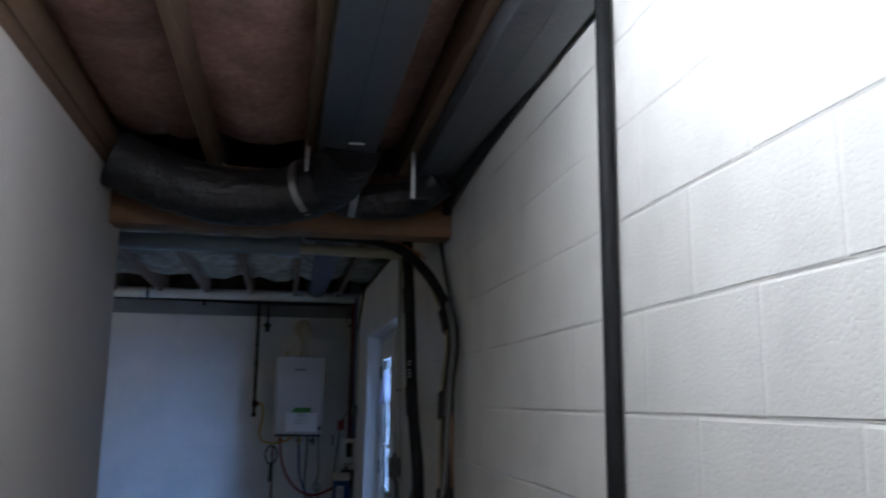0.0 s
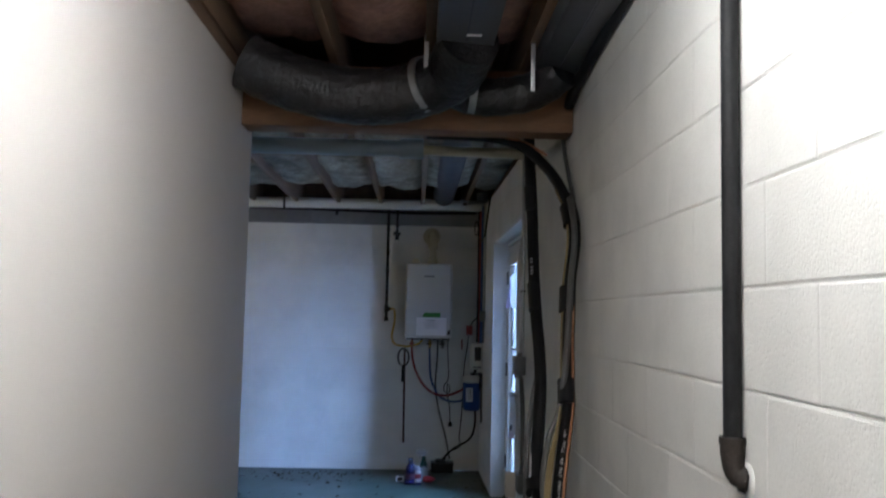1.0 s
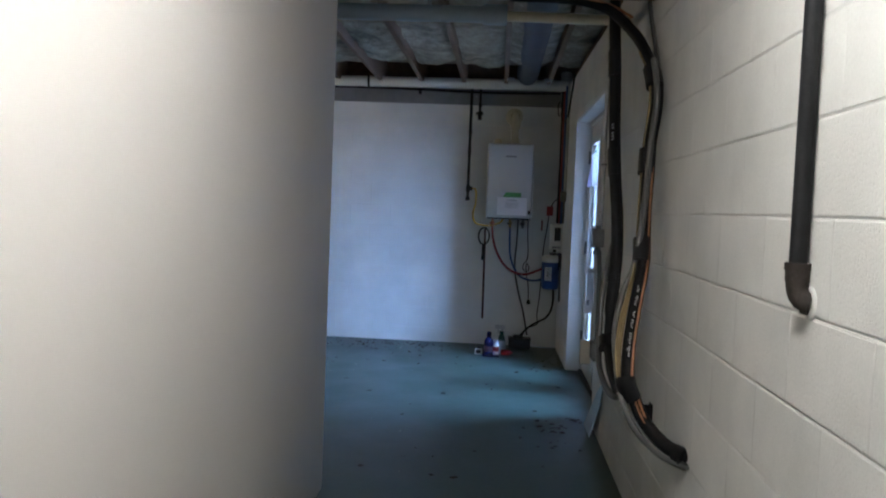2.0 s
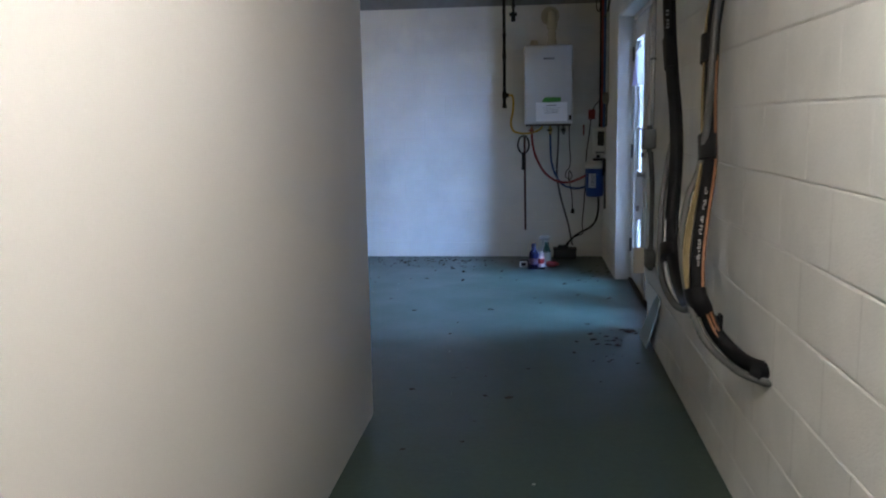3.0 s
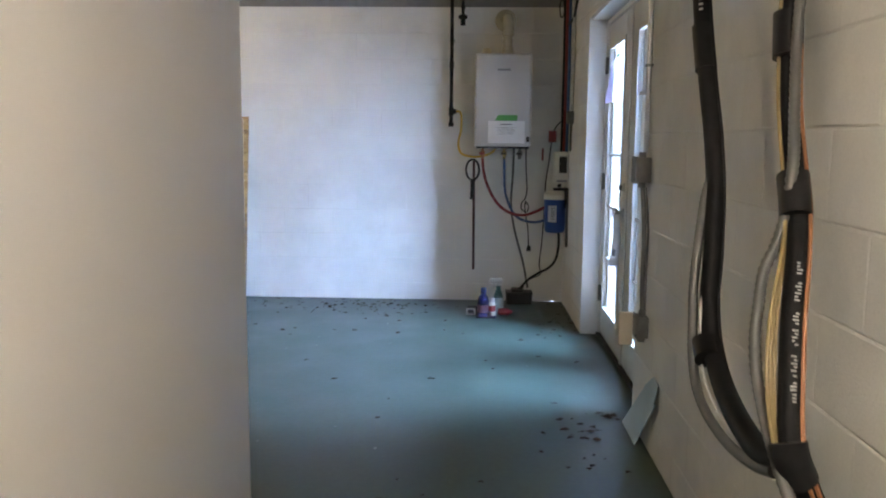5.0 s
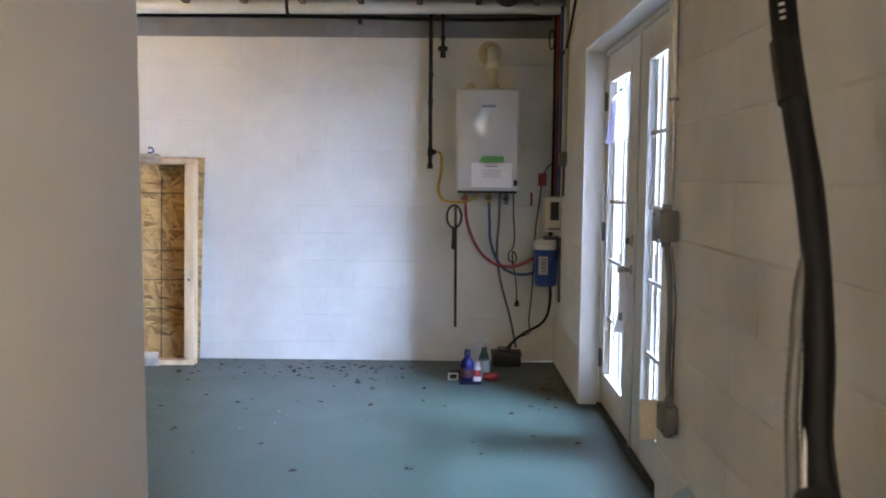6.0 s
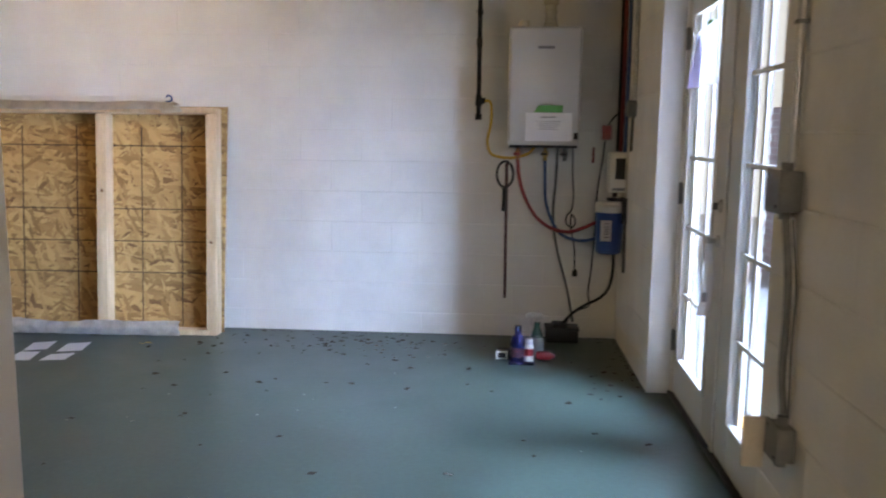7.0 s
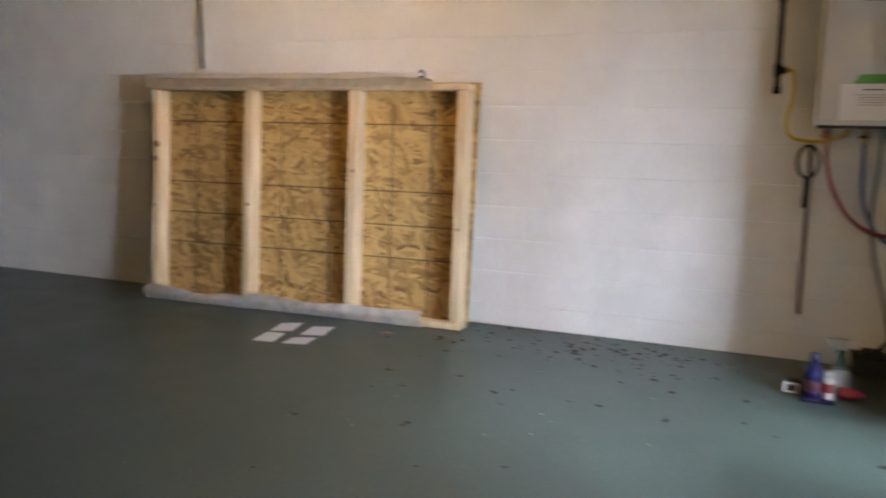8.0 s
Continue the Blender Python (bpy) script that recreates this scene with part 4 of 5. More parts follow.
gp = thing("gas_pipe", (-0.166, 8.62, 1.43), "black iron gas pipe with a tee and cap", "pipe", "gas pipes")
part("drop", tubed(((-0.166, 8.62, 1.45), (-0.166, 8.62, 2.62)), 0.0145, seg=14, curve=False), M_IRON, gp)
part("cap", tubed(((-0.166, 8.62, 1.432), (-0.166, 8.62, 1.468)), 0.021, seg=14, curve=False), M_IRON, gp)
bm = bmesh.new()
tube(bm, ((-0.166, 8.62, 1.52), (-0.166, 8.62, 1.585)), 0.021, seg=14, curve=False)
tube(bm, ((-0.166, 8.62, 1.552), (-0.125, 8.62, 1.552)), 0.019, seg=14, curve=False)
part("tee", bm, M_IRON, gp)
part("coupling", tubed(((-0.166, 8.62, 1.89), (-0.166, 8.62, 1.94)), 0.019, seg=14, curve=False), M_RUST, gp)
part("wall_clip", boxed(-0.185, -0.147, 8.63, YF - 0.001, 2.10, 2.12, 0.003), M_IRON, gp)
gp = thing("gas_pipe", (-0.08, 8.62, 2.23), "short black gas stub with a valve", "pipe", "gas pipes")
part("drop", tubed(((-0.08, 8.62, 2.29), (-0.08, 8.62, 2.62)), 0.012, seg=14, curve=False), M_IRON, gp)
part("valve", tubed(((-0.08, 8.62, 2.225), (-0.08, 8.62, 2.31)), 0.020, seg=14, curve=False), M_IRON, gp)
part("wall_clip", boxed(-0.098, -0.062, 8.628, YF - 0.001, 2.36, 2.38, 0.003), M_IRON, gp)
part("valve_handle", boxed(-0.115, -0.045, 8.585, 8.60, 2.27, 2.30, 0.004), M_IRON, gp)
tagged(part("gas_hose", tubed(((-0.125, 8.62, 1.552), (-0.095, 8.61, 1.548), (-0.082, 8.60, 1.50), (-0.086, 8.58, 1.40), (-0.105, 8.56, 1.30), (-0.085, 8.55, 1.225), (-0.03, 8.55, 1.20), (0.06, 8.55, 1.195), (0.16, 8.56, 1.225), (0.19, 8.56, 1.262)), 0.0095, seg=10, step=0.02), M_YELLOW), "yellow flexible gas hose running to the water heater", "hose")

for x, mat, lab in ((0.09, M_COPPER, "copper-coloured valve under the water heater"), (0.262, M_BRASS, "brass valve under the water heater"), (0.385, M_STEEL, "small steel fitting under the water heater")):
    v = thing("heater_valve", (x, 8.55, 1.17), lab, "valve", "valves under the water heater")
    part("body", turned(((0.010, 0.0), (0.012, -0.02), (0.02, -0.03), (0.02, -0.055), (0.013, -0.06), (0.013, -0.085)), (x, 8.55, 1.264), "z", 14), mat, v)
    part("handle", boxed(x - 0.03, x + 0.012, 8.52, 8.53, 1.215, 1.228, 0.003), M_RED if x < 0.2 else M_DARK, v)

tagged(part("red_hose", tubed(((0.09, 8.55, 1.18), (0.10, 8.54, 1.08), (0.135, 8.53, 0.96), (0.21, 8.52, 0.83), (0.31, 8.51, 0.755), (0.42, 8.50, 0.735), (0.52, 8.50, 0.765), (0.62, 8.50, 0.815)), 0.0115, seg=10, step=0.02), M_REDHOSE), "red hose sagging from the heater to the filter", "hose")
tagged(part("blue_hose", tubed(((0.262, 8.55, 1.18), (0.265, 8.54, 1.06), (0.275, 8.54, 0.92), (0.315, 8.53, 0.80), (0.37, 8.53, 0.72), (0.45, 8.52, 0.685), (0.53, 8.51, 0.68), (0.62, 8.51, 0.705)), 0.0105, seg=10, step=0.02), M_BLUEHOSE), "blue hose running from the heater to the filter", "hose")
tagged(part("condensate_tube", tubed(((0.34, 8.56, 1.263), (0.335, 8.57, 1.05), (0.325, 8.58, 0.82), (0.36, 8.59, 0.60), (0.43, 8.60, 0.35), (0.475, 8.60, 0.13)), 0.009, seg=8, step=0.05), M_GREYHOSE), "grey condensate tube running down to the pump", "tube")
pc = thing("power_cord", (0.44, 8.56, 0.43), "black power cord with a loose plug hanging under the heater", "cable")
part("cord", tubed(((0.436, 8.56, 1.263), (0.44, 8.56, 1.10), (0.45, 8.56, 0.95), (0.44, 8.555, 0.87), (0.41, 8.55, 0.83), (0.41, 8.545, 0.78), (0.45, 8.545, 0.76), (0.465, 8.55, 0.80), (0.44, 8.56, 0.84), (0.44, 8.565, 0.76), (0.465, 8.56, 0.62), (0.472, 8.56, 0.48)), 0.005, seg=7, step=0.012), M_RUBBER, pc)
part("plug", turned(((0.008, 0.0), (0.015, -0.012), (0.019, -0.03), (0.017, -0.045)), (0.474, 8.56, 0.485), "z", 12), M_DARK, pc)

# hand tool with a loop handle hung from the gas hose
ht = thing("hand_tool", (0.02, 8.60, 0.27), "long thin tool with a black loop handle hung on the wall", "tool")
part("loop", tubed([(0.012 + 0.052 * math.cos(a), 8.555, 1.09 + 0.082 * math.sin(a)) for a in [2 * math.pi * k / 24 - math.pi / 2 for k in range(25)]], 0.0085, seg=8, curve=False), M_DARK, ht)
part("grip", tubed(((0.012, 8.555, 1.01), (0.012, 8.56, 0.93), (0.008, 8.57, 0.855)), 0.0165, seg=12, step=0.03), M_DARK, ht)
part("rod", tubed(((0.022, 8.555, 1.16), (0.024, 8.58, 0.90), (0.028, 8.66, 0.268)), 0.0105, seg=10, step=0.1), M_RODRED, ht, "dark red rod")

# water filter on its bracket
wf = thing("water_filter", (0.69, 8.50, 0.60), "blue canister water filter with a white cap in the corner", "water filter")
part("canister", turned(((0.066, 0.0), (0.078, 0.010), (0.083, 0.04), (0.087, 0.25), (0.087, 0.268)), (0.672, 8.50, 0.602), "z", 24), M_BLUE, wf)
part("cap", turned(((0.089, 0.0), (0.091, 0.006), (0.091, 0.04), (0.084, 0.046), (0.076, 0.048), (0.074, 0.064), (0.03, 0.070)), (0.672, 8.50, 0.866), "z", 24), M_PLASTIC, wf, "off-white screw cap")
lab_ = part("label", sheet([(0.672 + 0.0865 * math.sin(a), 8.50 - 0.0865 * math.cos(a), z) for a, z in ((-0.75, 0.82), (0.05, 0.82), (0.05, 0.69), (-0.75, 0.69))], 6, 2, lambda u, v, p: ((0.0875 * math.sin(-0.75 + 0.8 * u) + 0.672 - p.x), (8.50 - 0.0875 * math.cos(-0.75 + 0.8 * u) - p.y), 0), 0.0006), M_PAPER, wf, "pale printed label")
for z in (0.80, 0.78, 0.765, 0.75, 0.735, 0.715):
    part("print_line", boxed(0.632, 0.664, 8.4085, 8.4125, z - 0.003, z + 0.003), M_INK, lab_, smooth=False)
part("port", tubed(((0.585, 8.50, 0.905), (0.64, 8.50, 0.915)), 0.020, seg=10, curve=False), M_PLASTIC, wf)
bm = bmesh.new()
box(bm, 0.655, XR - 0.001, 8.45, 8.56, 0.936, 0.956, 0.003)
box(bm, 0.735, XR - 0.001, 8.40, 8.60, 0.80, 0.956, 0.003)
part("bracket", bm, M_NAVY, wf, "dark blue bracket")
part("tail", tubed(((0.752, 8.42, 0.93), (0.754, 8.40, 0.75), (0.756, 8.38, 0.50)), 0.010, seg=8, step=0.05), M_GREYHOSE, wf, "grey strip on the wall")

cb = thing("control_box", (0.74, 8.5, 0.97), "white control box with a dark screen on the block wall", "control box")
part("case", boxed(0.652, wall_x(8.5) - 0.001, 8.42, 8.56, 0.992, 1.238, 0.010, 3), M_PLASTIC, cb)
part("bezel", boxed(0.668, 0.756, 8.414, 8.422, 1.035, 1.215, 0.004), M_PLASTIC, cb)
part("screen", boxed(0.688, 0.748, 8.410, 8.416, 1.075, 1.205, 0.003), M_DARK, cb, "dark screen")
part("button_strip", boxed(0.672, 0.752, 8.412, 8.421, 1.006, 1.022, 0.002), M_INK, cb)
part("cable_gland", tubed(((0.70, 8.49, 0.994), (0.70, 8.49, 0.962)), 0.016, seg=12, curve=False), M_DARK, cb)

# risers in the corner
for x, y, mat, r, lab in ((0.722, 8.62, M_RUBBER, 0.010, "black cable in the room's corner"), (0.738, 8.58, M_REDHOSE, 0.0125, "red water riser in the room's corner"), (0.748, 8.47, M_BLUEHOSE, 0.0125, "dark blue water riser in the room's corner")):
    tagged(part("water_riser" if mat is not M_RUBBER else "riser_cable", tubed(((x, y, 1.24), (x + 0.002, y, 1.8), (x, y, 2.3), (x + 0.002, y, 2.56)), r, seg=10, step=0.3), mat), lab, "pipe" if mat is not M_RUBBER else "cable", "corner risers")
cd = thing("conduit", (0.775, 8.24, 1.44), "steel conduit with a round junction box near the corner", "conduit", "conduits")
part("run", tubed(((0.752, 8.22, 1.55), (0.752, 8.22, 2.56)), 0.0125, seg=12, curve=False), M_CONDUIT, cd)
part("box", turned(((0.05, 0.0), (0.05, -0.042), (0.044, -0.05), (0.01, -0.052)), (wall_x(8.24) - 0.001, 8.24, 1.50), "x", 20), M_STEEL, cd)
part("run", tubed(((0.752, 8.25, 1.45), (0.752, 8.27, 1.25)), 0.009, seg=10, curve=False), M_GREYHOSE, cd)
tagged(part("loose_cable", tubed(((0.765, 7.85, 2.57), (0.752, 7.98, 2.40), (0.748, 8.12, 2.28), (0.748, 8.28, 2.225), (0.735, 8.50, 2.22)), 0.009, seg=8, step=0.04), M_RUBBER), "loose black cable looping down in the corner", "cable")
tagged(part("coiled_cable", tubed([(0.70 + 0.018 * math.cos(a * 1.0), 8.64, 2.36 + 0.07 * math.sin(a)) for a in [k * 0.35 for k in range(37)]], 0.005, seg=6, curve=False), M_RUBBER), "small coil of black cable in the corner", "cable")

tc = thing("tag_cable", (0.6, 8.56, 0.25), "thin black cable with a red tag by the heater", "cable")
part("cord", tubed(((0.735, 8.60, 1.49), (0.70, 8.56, 1.47), (0.66, 8.56, 1.42), (0.64, 8.56, 1.34), (0.622, 8.56, 1.18), (0.60, 8.55, 1.02), (0.592, 8.54, 0.88), (0.588, 8.55, 0.70), (0.578, 8.56, 0.50), (0.562, 8.56, 0.33), (0.575, 8.56, 0.25), (0.53, 8.57, 0.225), (0.46, 8.58, 0.19), (0.43, 8.60, 0.11)), 0.005, seg=7, step=0.03), M_RUBBER, tc)
part("tag", boxed(0.612, 0.674, 8.552, 8.556, 1.315, 1.405, m=None), M_RED, tc, "red tag")
tagged(part("drain_hose", tubed(((0.705, 8.50, 0.605), (0.71, 8.51, 0.50), (0.69, 8.52, 0.38), (0.64, 8.53, 0.31), (0.56, 8.54, 0.265), (0.49, 8.56, 0.215), (0.43, 8.58, 0.15), (0.40, 8.60, 0.10)), 0.010, seg=8, step=0.03), M_RUBBER), "black drain hose running from the filter to the pump", "hose")
tagged(part("wall_tag", boxed(0.572, 0.588, YF - 0.004, YF - 0.0005, 1.165, 1.265), M_REDHOSE), "small red strip on the far wall", "strip")
pm = thing("condensate_pump", (0.40, 8.60, 0.0), "black condensate pump on the floor against the wall", "pump")
part("tank", boxed(0.300, 0.510, 8.53, 8.69, 0.0, 0.088, 0.012, 3), M_DARK, pm)
part("lid", boxed(0.294, 0.516, 8.525, 8.693, 0.082, 0.098, 0.006), M_DARK, pm)
part("motor", boxed(0.34, 0.44, 8.55, 8.67, 0.096, 0.122, 0.012), M_DARK, pm)

# bottles and cans on the floor
bb = thing("bottle", (0.108, 8.06, 0.0), "dark blue plastic bottle standing on the floor", "bottle", "bottles on the floor")
part("body", turned(((0.030, 0.0), (0.042, 0.006), (0.044, 0.03), (0.044, 0.125), (0.038, 0.15), (0.019, 0.172), (0.017, 0.185)), (0.108, 8.06, 0.0), "z", 22), M_BLUECLEAR, bb)
part("cap", turned(((0.021, 0.183), (0.021, 0.22), (0.018, 0.224)), (0.108, 8.06, 0.0), "z", 18), M_NAVY, bb)
part("label", turned(((0.0447, 0.040), (0.0447, 0.095)), (0.108, 8.06, 0.0), "z", 22), M_ORANGEBAND, bb, "dull orange and grey printed band")
sc = thing("spray_can", (0.174, 8.06, 0.0), "white and red spray can standing on the floor", "can", "bottles on the floor")
part("body", turned(((0.028, 0.0), (0.0285, 0.004), (0.0285, 0.10), (0.022, 0.112)), (0.174, 8.06, 0.0), "z", 18), M_PLASTIC, sc)
part("band", turned(((0.0291, 0.045), (0.0291, 0.088)), (0.174, 8.06, 0.0), "z", 18), M_RED, sc, "red band")
part("cap", turned(((0.022, 0.110), (0.022, 0.14), (0.018, 0.145)), (0.174, 8.06, 0.0), "z", 16), M_WHITE, sc)
sb = thing("spray_bottle", (0.225, 8.20, 0.0), "milky spray bottle with a green neck and white trigger", "bottle", "bottles on the floor")
part("body", turned(((0.036, 0.0), (0.044, 0.008), (0.044, 0.10), (0.036, 0.135), (0.018, 0.17), (0.016, 0.19)), (0.225, 8.20, 0.0), "z", 20), M_CLEAR, sb)
part("sleeve", turned(((0.039, 0.125), (0.028, 0.16), (0.0195, 0.185), (0.0195, 0.215)), (0.225, 8.20, 0.0), "z", 20), M_TEAL, sb, "green sleeve")
bm = bmesh.new()
box(bm, 0.160, 0.255, 8.185, 8.215, 0.235, 0.27, 0.008)
box(bm, 0.215, 0.235, 8.19, 8.21, 0.205, 0.24, 0.004)
box(bm, 0.185, 0.20, 8.192, 8.208, 0.195, 0.24, 0.004)
part("trigger", bm, M_WHITE, sb, "white trigger head")
rb = thing("red_bottle", (0.27, 8.12, 0.0), "small red bottle lying on the floor", "bottle", "bottles on the floor")
part("body", turned(((0.018, -0.05), (0.027, -0.04), (0.027, 0.03), (0.014, 0.045), (0.013, 0.062)), (0.27, 8.12, 0.028), "x", 16), M_RED, rb)
sbx = thing("small_box", (0.02, 8.12, 0.0), "small dark box with a white edge on the floor", "box")
part("body", boxed(-0.012, 0.075, 8.10, 8.15, 0.0, 0.065, 0.004), M_DARK, sbx)
part("edge", boxed(-0.020, 0.05, 8.094, 8.10, 0.004, 0.055, 0.002), M_PLASTIC, sbx, "white edge")
part("inset", boxed(-0.008, 0.038, 8.0915, 8.0945, 0.014, 0.045), M_DARK, sbx)
tk = thing("tray", (0.12, 8.09, 0.0), "low dark blue tray holding the bottles", "tray")
part("pan", boxed(0.055, 0.205, 7.99, 8.02, 0.0, 0.02, 0.004), M_NAVY, tk)

# ---------------------------------------------------------------- stud panel leaning on the far wall
PANEL_W, PANEL_D = 2.335, 0.126
lean = pose(-4.195, 8.372, 0.0, 0, 0, 1.9) @ pose(0, 0, 0, -4.35)
pf = thing("stud_panel", (-3.05, 8.45, 0.0), "pine stud frame with strand-board backing, leaning on the wall", "wall panel")


def panel_part(name, x0, x1, y0, y1, z0, z1, mat, bevel=0.003, label="", parent=pf):
    return part(name, boxed(x0, x1, y0, y1, z0, z1, bevel, 2, lean), mat, parent, label)


for x0 in (0.0, 0.758, 1.54, PANEL_W - 0.066):
    panel_part("stud", x0, x0 + 0.066, 0.0, PANEL_D - 0.014, 0.042, 1.455, M_STUD)
panel_part("rail", 0.0, PANEL_W, 0.002, PANEL_D - 0.014, 0.004, 0.040, M_STUD)
panel_part("rail", 0.0, PANEL_W, 0.002, PANEL_D - 0.014, 1.458, 1.496, M_STUD)
# the board sits a little askew on the frame and stands out at the top corner
bm = boxed(-0.004, PANEL_W + 0.014, PANEL_D - 0.012, PANEL_D, 0.0, 1.512, 0.001)
for v in bm.verts:
    if v.co.x > 1.0:
        v.co.x += 0.030 * v.co.z / 1.5
bmesh.ops.transform(bm, matrix=lean, verts=bm.verts)
board = part("backing_board", bm, M_OSB, pf, "strand-board backing")
for z in (1.25, 0.83, 0.615, 0.405):
    for x0, x1 in ((0.068, 0.756), (0.826, 1.538), (1.608, PANEL_W - 0.068)):
        panel_part("seam", x0, x1, PANEL_D - 0.0145, PANEL_D - 0.0122, z - 0.0035, z + 0.0035, M_LINE, 0, parent=board)
for x in (0.30, 0.55, 0.99, 1.36, 1.80, 2.07):
    panel_part("seam", x - 0.0035, x + 0.0035, PANEL_D - 0.0148, PANEL_D - 0.0126, 0.042, 1.38, M_LINE, 0, parent=board)


# knots in the pine
for x, z, r in ((0.036, 1.085, 0.030), (0.024, 0.985, 0.026), (0.010, 0.66, 0.016), (0.795, 0.70, 0.016), (1.578, 0.95, 0.012), (2.30, 0.62, 0.012)):
    b = turned(((r, 0.0), (r * 0.8, -0.0012), (r * 0.2, -0.0016)), (0, 0, 0), "y", 14)
    bmesh.ops.transform(b, matrix=pose(x, -0.0002, z, 0, 24, 0) @ Matrix.Diagonal((1.0, 1.0, 0.75, 1.0)), verts=b.verts)
    bmesh.ops.transform(b, matrix=lean, verts=b.verts)
    part("knot", b, M_KNOT, pf, "brown pine knot")


def padding(x0, x1, y, z0, z1, seed):
    def lift(u, v, p):
        return (0, -0.012 - 0.045 * math.sin(math.pi * min(1.0, v * 1.15)) * (0.45 + abs(nz(p.x * 3 + seed, 1.0))) - 0.007 * nz(p.x * 17, p.z * 15, seed), 0.045 * nz(p.x * 2.6 + seed, 2.0) * (1 - v) + 0.006 * nz(p.x * 20, 1.0))
    b = sheet(((x0, y, z1), (x1, y, z1), (x1, y, z0), (x0, y, z0)), 60, 5, lift, 0.012)
    bmesh.ops.transform(b, matrix=lean, verts=b.verts)
    return b


part("padding", padding(-0.02, 0.86, -0.016, 0.0, 0.085, 1.3), M_PAD, pf, "grey felt strip along the foot")
part("padding", padding(0.83, 2.10, -0.018, 0.004, 0.098, 5.1), M_PAD, pf, "grey felt strip along the foot")
b = sheet(((-0.02, -0.040, 1.468), (2.07, -0.036, 1.474), (2.07, -0.020, 1.526), (-0.02, -0.020, 1.530)), 60, 3, lambda u, v, p: (0, -0.008 * abs(nz(p.x * 5, 3.0)), 0.012 * nz(p.x * 3, 9.0)), 0.008)
bmesh.ops.transform(b, matrix=lean, verts=b.verts)
part("padding", b, M_PADTOP, pf, "beige felt strip folded over the top")
b = sheet(((-0.02, -0.022, 1.529), (2.07, -0.022, 1.525), (2.07, 0.105, 1.522), (-0.02, 0.105, 1.526)), 60, 4, lambda u, v, p: (0, 0, 0.010 * nz(p.x * 4, p.y * 9)), 0.008)
bmesh.ops.transform(b, matrix=lean, verts=b.verts)
part("padding", b, M_PADTOP, pf, "beige felt strip lying on the top")
# torn end of the felt, hanging over the rail
b = sheet(((1.955, -0.046, 1.500), (2.115, -0.040, 1.496), (2.135, -0.052, 1.462), (2.01, -0.058, 1.446)), 8, 4, lambda u, v, p: (0, -0.014 * abs(nz(p.x * 20, p.z * 25)), 0.006 * nz(p.x * 30, 4.0)), 0.006)
bmesh.ops.transform(b, matrix=lean, verts=b.verts)
part("padding", b, M_PADTOP, pf, "torn end of the beige felt")
tagged(part("blue_hook", tubed(((-2.21, 8.60, 1.530), (-2.19, 8.60, 1.530), (-2.17, 8.60, 1.537), (-2.175, 8.60, 1.56), (-2.195, 8.60, 1.57), (-2.205, 8.60, 1.555)), 0.006, seg=8, step=0.008), M_BLUE), "small blue plastic hook lying on the panel", "hook")
tagged(part("wall_cable", tubed(((-3.92, 8.68, 2.56), (-3.92, 8.682, 2.0), (-3.915, 8.684, 1.60)), 0.012, seg=8, step=0.1), M_GREYHOSE), "grey cable fixed down the far wall", "cable")

# four white sheets on the floor
for corners in (((-2.878, 7.755), (-2.745, 7.771), (-2.785, 7.961), (-2.905, 7.947)), ((-2.688, 7.774), (-2.549, 7.807), (-2.560, 7.958), (-2.694, 7.908)), ((-2.903, 7.970), (-2.776, 8.017), (-2.819, 8.214), (-2.944, 8.155)), ((-2.692, 7.968), (-2.552, 8.009), (-2.591, 8.211), (-2.721, 8.164))):
    bm = sheet([(x, y, 0.002) for x, y in corners], 5, 5, lambda u, v, p: (0, 0, 0.002 * abs(nz(p.x * 20, p.y * 20))), 0.001)
    tagged(part("paper_sheet", bm, M_PAPER), "small white sheet lying flat on the floor", "paper", "sheets on the floor")


# ---------------------------------------------------------------- litter on the floor
def litter(name, mat, spots, size, label):
    bm = bmesh.new()
    for x, y in spots:
        s = size * random.uniform(0.4, 1.3)
        a = random.uniform(0, 6.28)
        n = random.randint(4, 6)
        ring = [bm.verts.new((x + s * random.uniform(0.5, 1.0) * math.cos(a + 6.283 * k / n), y + 0.6 * s * random.uniform(0.5, 1.0) * math.sin(a + 6.283 * k / n), 0.0015 + random.uniform(0, 0.35) * s)) for k in range(n)]
        top = bm.verts.new((x, y, 0.004 + s * random.uniform(0.15, 0.4)))
        for k in range(n):
            bm.faces.new((ring[k], ring[(k + 1) % n], top))
    return tagged(part(name, bm, mat, smooth=False), label, "litter", kind="stuff")


random.seed(7)
spots = [(random.gauss(-1.0, 0.45), min(8.64, random.gauss(8.33, 0.18))) for _ in range(110)]
spots += [(random.uniform(-2.2, 0.6), random.uniform(6.3, 8.6)) for _ in range(40)]
spots += [(random.gauss(0.60, 0.09), random.gauss(7.7, 0.35)) for _ in range(22)]
spots += [(random.gauss(0.55, 0.10), random.gauss(5.55, 0.28)) for _ in range(26)]
spots += [(random.uniform(-0.5, 0.7), random.uniform(3.5, 6.5)) for _ in range(16)]
spots = [(x, y) for x, y in spots if x < 0.76 and not (-0.05 < x < 0.32 and 7.95 < y < 8.3)]
litter("leaf_litter", M_LEAF, spots, 0.025, "dark dry leaf bits scattered on the floor")
random.seed(11)
spots = [(random.uniform(-2.6, 0.6), random.uniform(5.2, 8.4)) for _ in range(18)] + [(-1.69, 7.255), (-1.05, 5.9), (-0.6, 5.6), (-1.75, 6.9), (-1.70, 6.85), (0.1, 3.6), (-0.3, 4.6)]
chips = spots
random.seed(23)
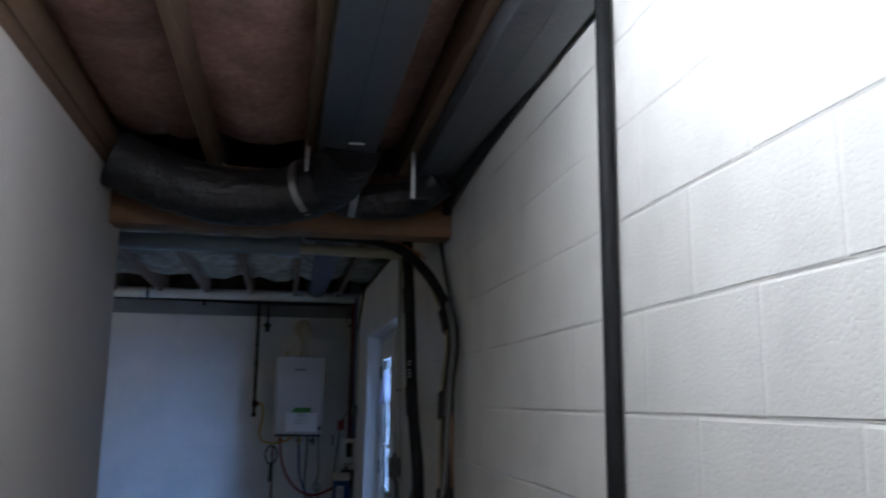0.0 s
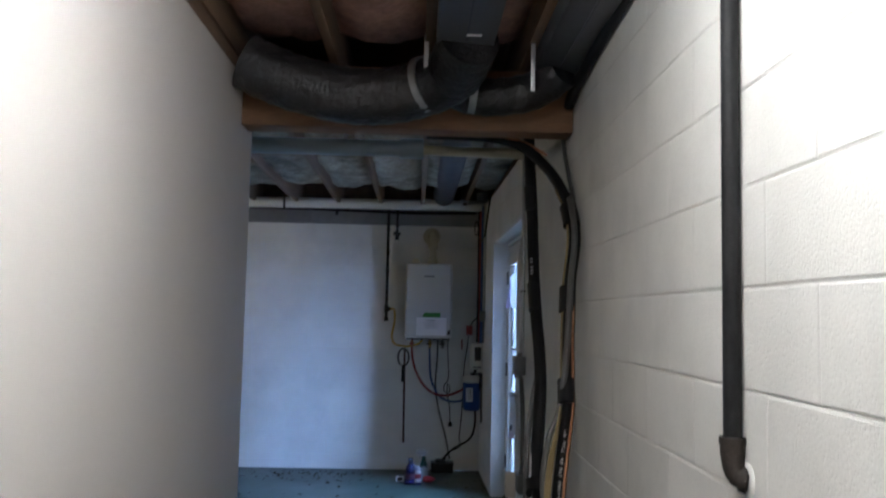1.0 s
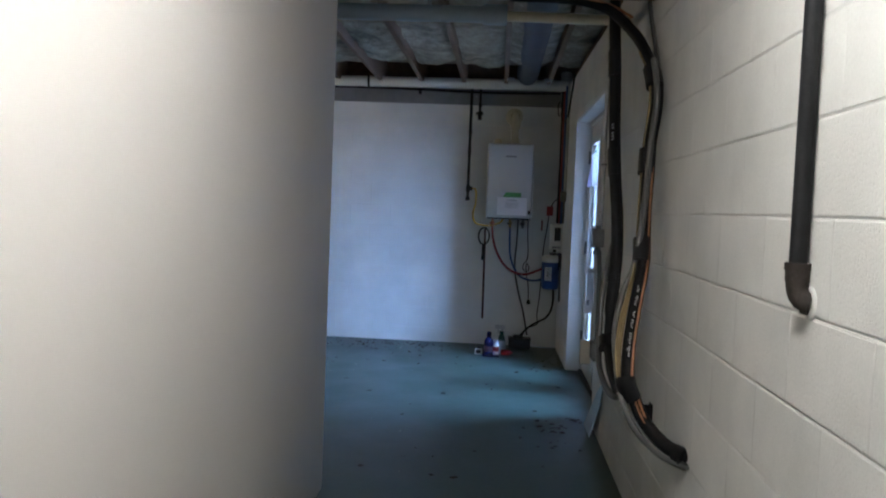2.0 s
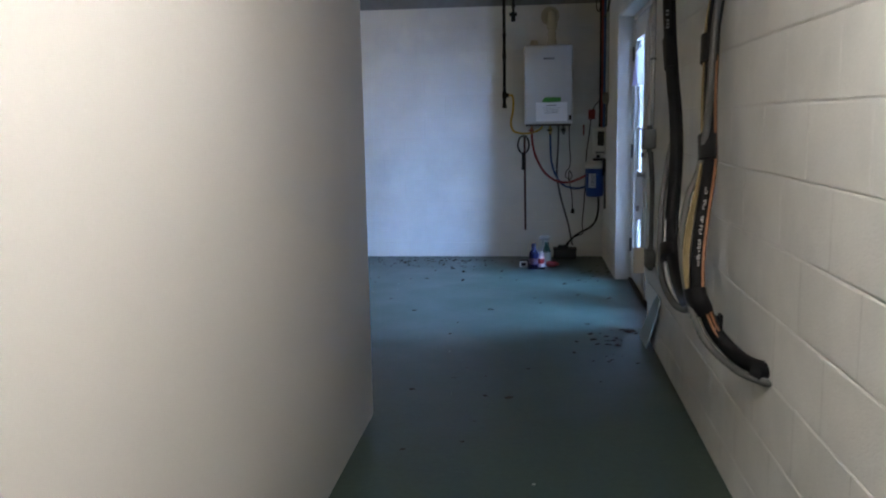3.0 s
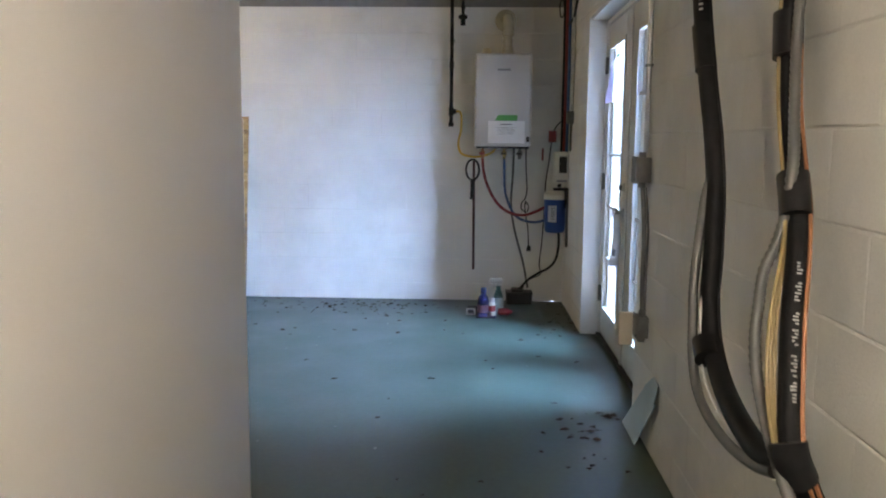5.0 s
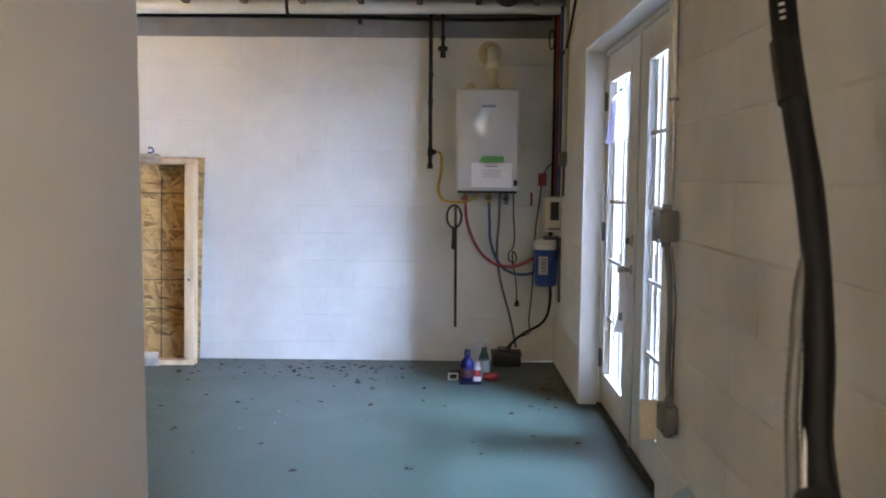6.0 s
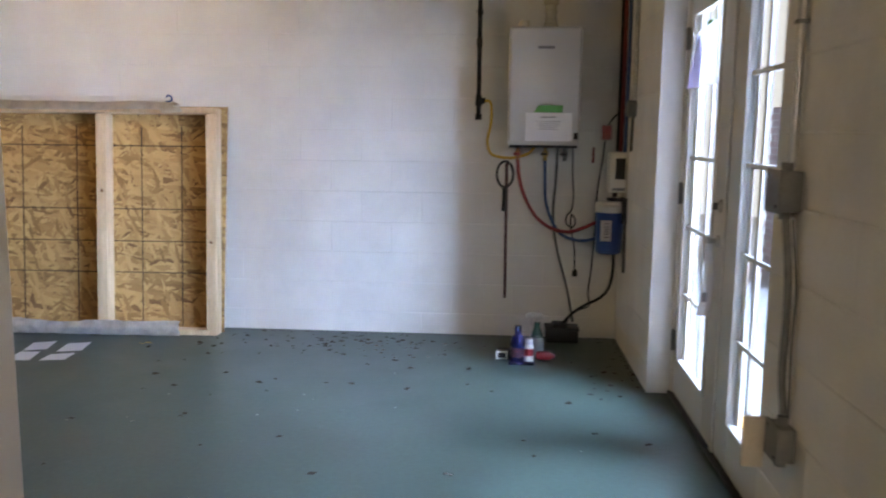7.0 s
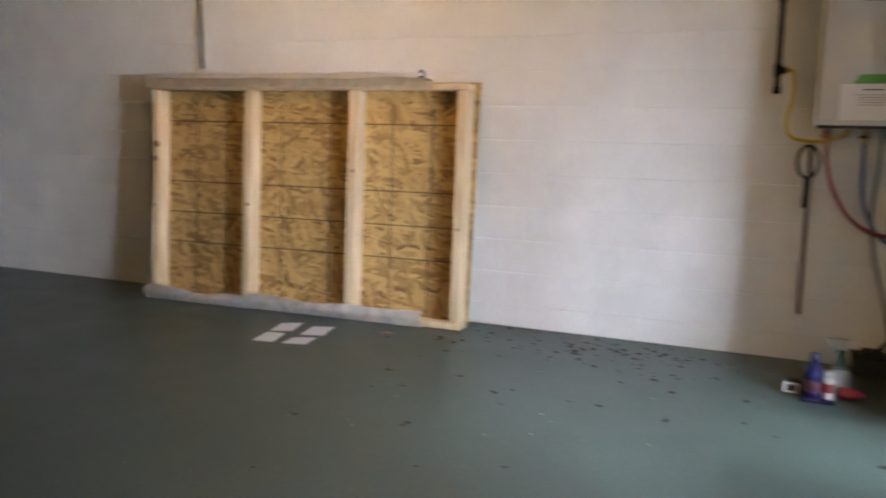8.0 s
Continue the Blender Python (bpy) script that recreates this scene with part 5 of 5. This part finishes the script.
spots = [(x, 8.676 - abs(random.gauss(0, 0.014))) for x in [random.uniform(-1.75, 0.72) for _ in range(120)]]
spots += [(0.752 - abs(random.gauss(0, 0.012)), random.uniform(7.56, 8.66)) for _ in range(34)]
litter("wall_foot_grit", M_LEAF, spots, 0.011, "dark grit lying along the foot of the walls")
spots = chips
litter("pale_chips", M_CHIP, spots, 0.012, "pale plaster chips scattered on the floor")
litter("wood_chips", M_CHIPW, [(-2.28, 8.22), (-2.25, 8.2), (-2.21, 8.21), (-2.24, 8.235)], 0.035, "pale wood chips on the floor by the panel")
litter("dark_bits", M_LEAF, [(0.70, 5.84), (0.715, 5.82), (0.69, 5.80), (0.66, 5.86), (-1.28, 6.598)], 0.035, "dark twigs lying on the floor by the door")


# ---------------------------------------------------------------- blocks of the two walls
def block_mesh(length, height, gv, gh, axis, mat, cache={}):
    """One block face with eased edges: gv and gh are the depths of the upright and level joints."""
    key = (round(length, 3), round(height, 3), axis, gv, mat.name)
    if key in cache:
        return cache[key]
    a, h, e, eh, back = length / 2 - 0.0004, height / 2 - 0.0004, 0.006, 0.0055, 0.0118
    # level edges lie deeper than upright ones
    outer = [(-a, -h, gh), (a, -h, gh), (a, h, gh), (-a, h, gh)]
    verts = [(-a + e, -h + eh, 0), (a - e, -h + eh, 0), (a - e, h - eh, 0), (-a + e, h - eh, 0),
             (-a, -h + eh, gv), (a, -h + eh, gv), (a, h - eh, gv), (-a, h - eh, gv)] + outer
    verts += [(x, y, back) for x, y, _ in outer]
    faces = [(0, 1, 2, 3), (0, 3, 7, 4), (1, 5, 6, 2), (8, 9, 5, 1, 0, 4), (7, 3, 2, 6, 10, 11),
             (8, 12, 13, 9), (10, 14, 15, 11), (9, 13, 14, 10, 6, 5), (11, 15, 12, 8, 4, 7)]
    if axis == "x":
        co = [(d, -u, w) for u, w, d in verts]
    else:
        co = [(u, d, w) for u, w, d in verts]
    me = bpy.data.meshes.new("block")
    me.from_pydata(co, [], faces)
    me.materials.append(mat)
    me.update()
    cache[key] = me
    return me


def lay_blocks(wall, lo, hi, place, axis, z_top, mat, gv, gh, phase, hole=None, top_mat=None):
    r = -1
    while True:
        r += 1
        z0, z1 = max(0.0, Z0 + r * COURSE), min(z_top, Z0 + (r + 1) * COURSE)
        if z0 >= z_top - 0.01:
            break
        if z1 - z0 < 0.02:
            continue
        s = phase + (BLOCK / 2 if r % 2 else 0.0)
        u = s + math.floor((lo - s) / BLOCK) * BLOCK
        while u < hi - 0.01:
            for a, b in ([(max(lo, u), min(hi, u + BLOCK))] if not hole or z0 >= hole[2] - 0.001 else [(max(lo, u), min(hi, u + BLOCK, hole[0])), (max(lo, u, hole[1]), min(hi, u + BLOCK))]):
                if b - a < 0.015:
                    continue
                za = z0
                me = block_mesh(b - a, z1 - za, gv, gh, axis, top_mat if top_mat and z0 > 2.37 else mat)
                ob = new("block", me)
                ob.location = (wall_x((a + b) / 2), (a + b) / 2, (za + z1) / 2) if axis == "x" else ((a + b) / 2, place, (za + z1) / 2)
                if axis == "x" and a > 5.5:
                    ob.rotation_euler.z = 0.0105
                ob.parent = wall
            u += BLOCK
    # lintel over the opening, where a course is cut
    if hole:
        for r in range(14):
            z0, z1 = Z0 + r * COURSE, Z0 + (r + 1) * COURSE
            if z0 < hole[2] < z1:
                ob = new("lintel_block", block_mesh(hole[1] - hole[0], z1 - hole[2], gv, gh, axis, mat))
                ob.rotation_euler.z = 0.0105
                ob.location = (wall_x((hole[0] + hole[1]) / 2), (hole[0] + hole[1]) / 2, (hole[2] + z1) / 2)
                ob.parent = wall


# upright joints of one course stand at y = 1.92
lay_blocks(wall_right, YBACK, YF, XR, "x", 2.55, M_BLOCK, 0.0014, 0.0020, 1.92 - 7 * BLOCK - BLOCK / 2, hole=(DY0, DY1, DTOP))
lay_blocks(wall_far, XWEST, XR - 0.001, YF, "y", 2.55, M_BLOCK_FAR, 0.0008, 0.0018, -5.0, top_mat=M_BARE)
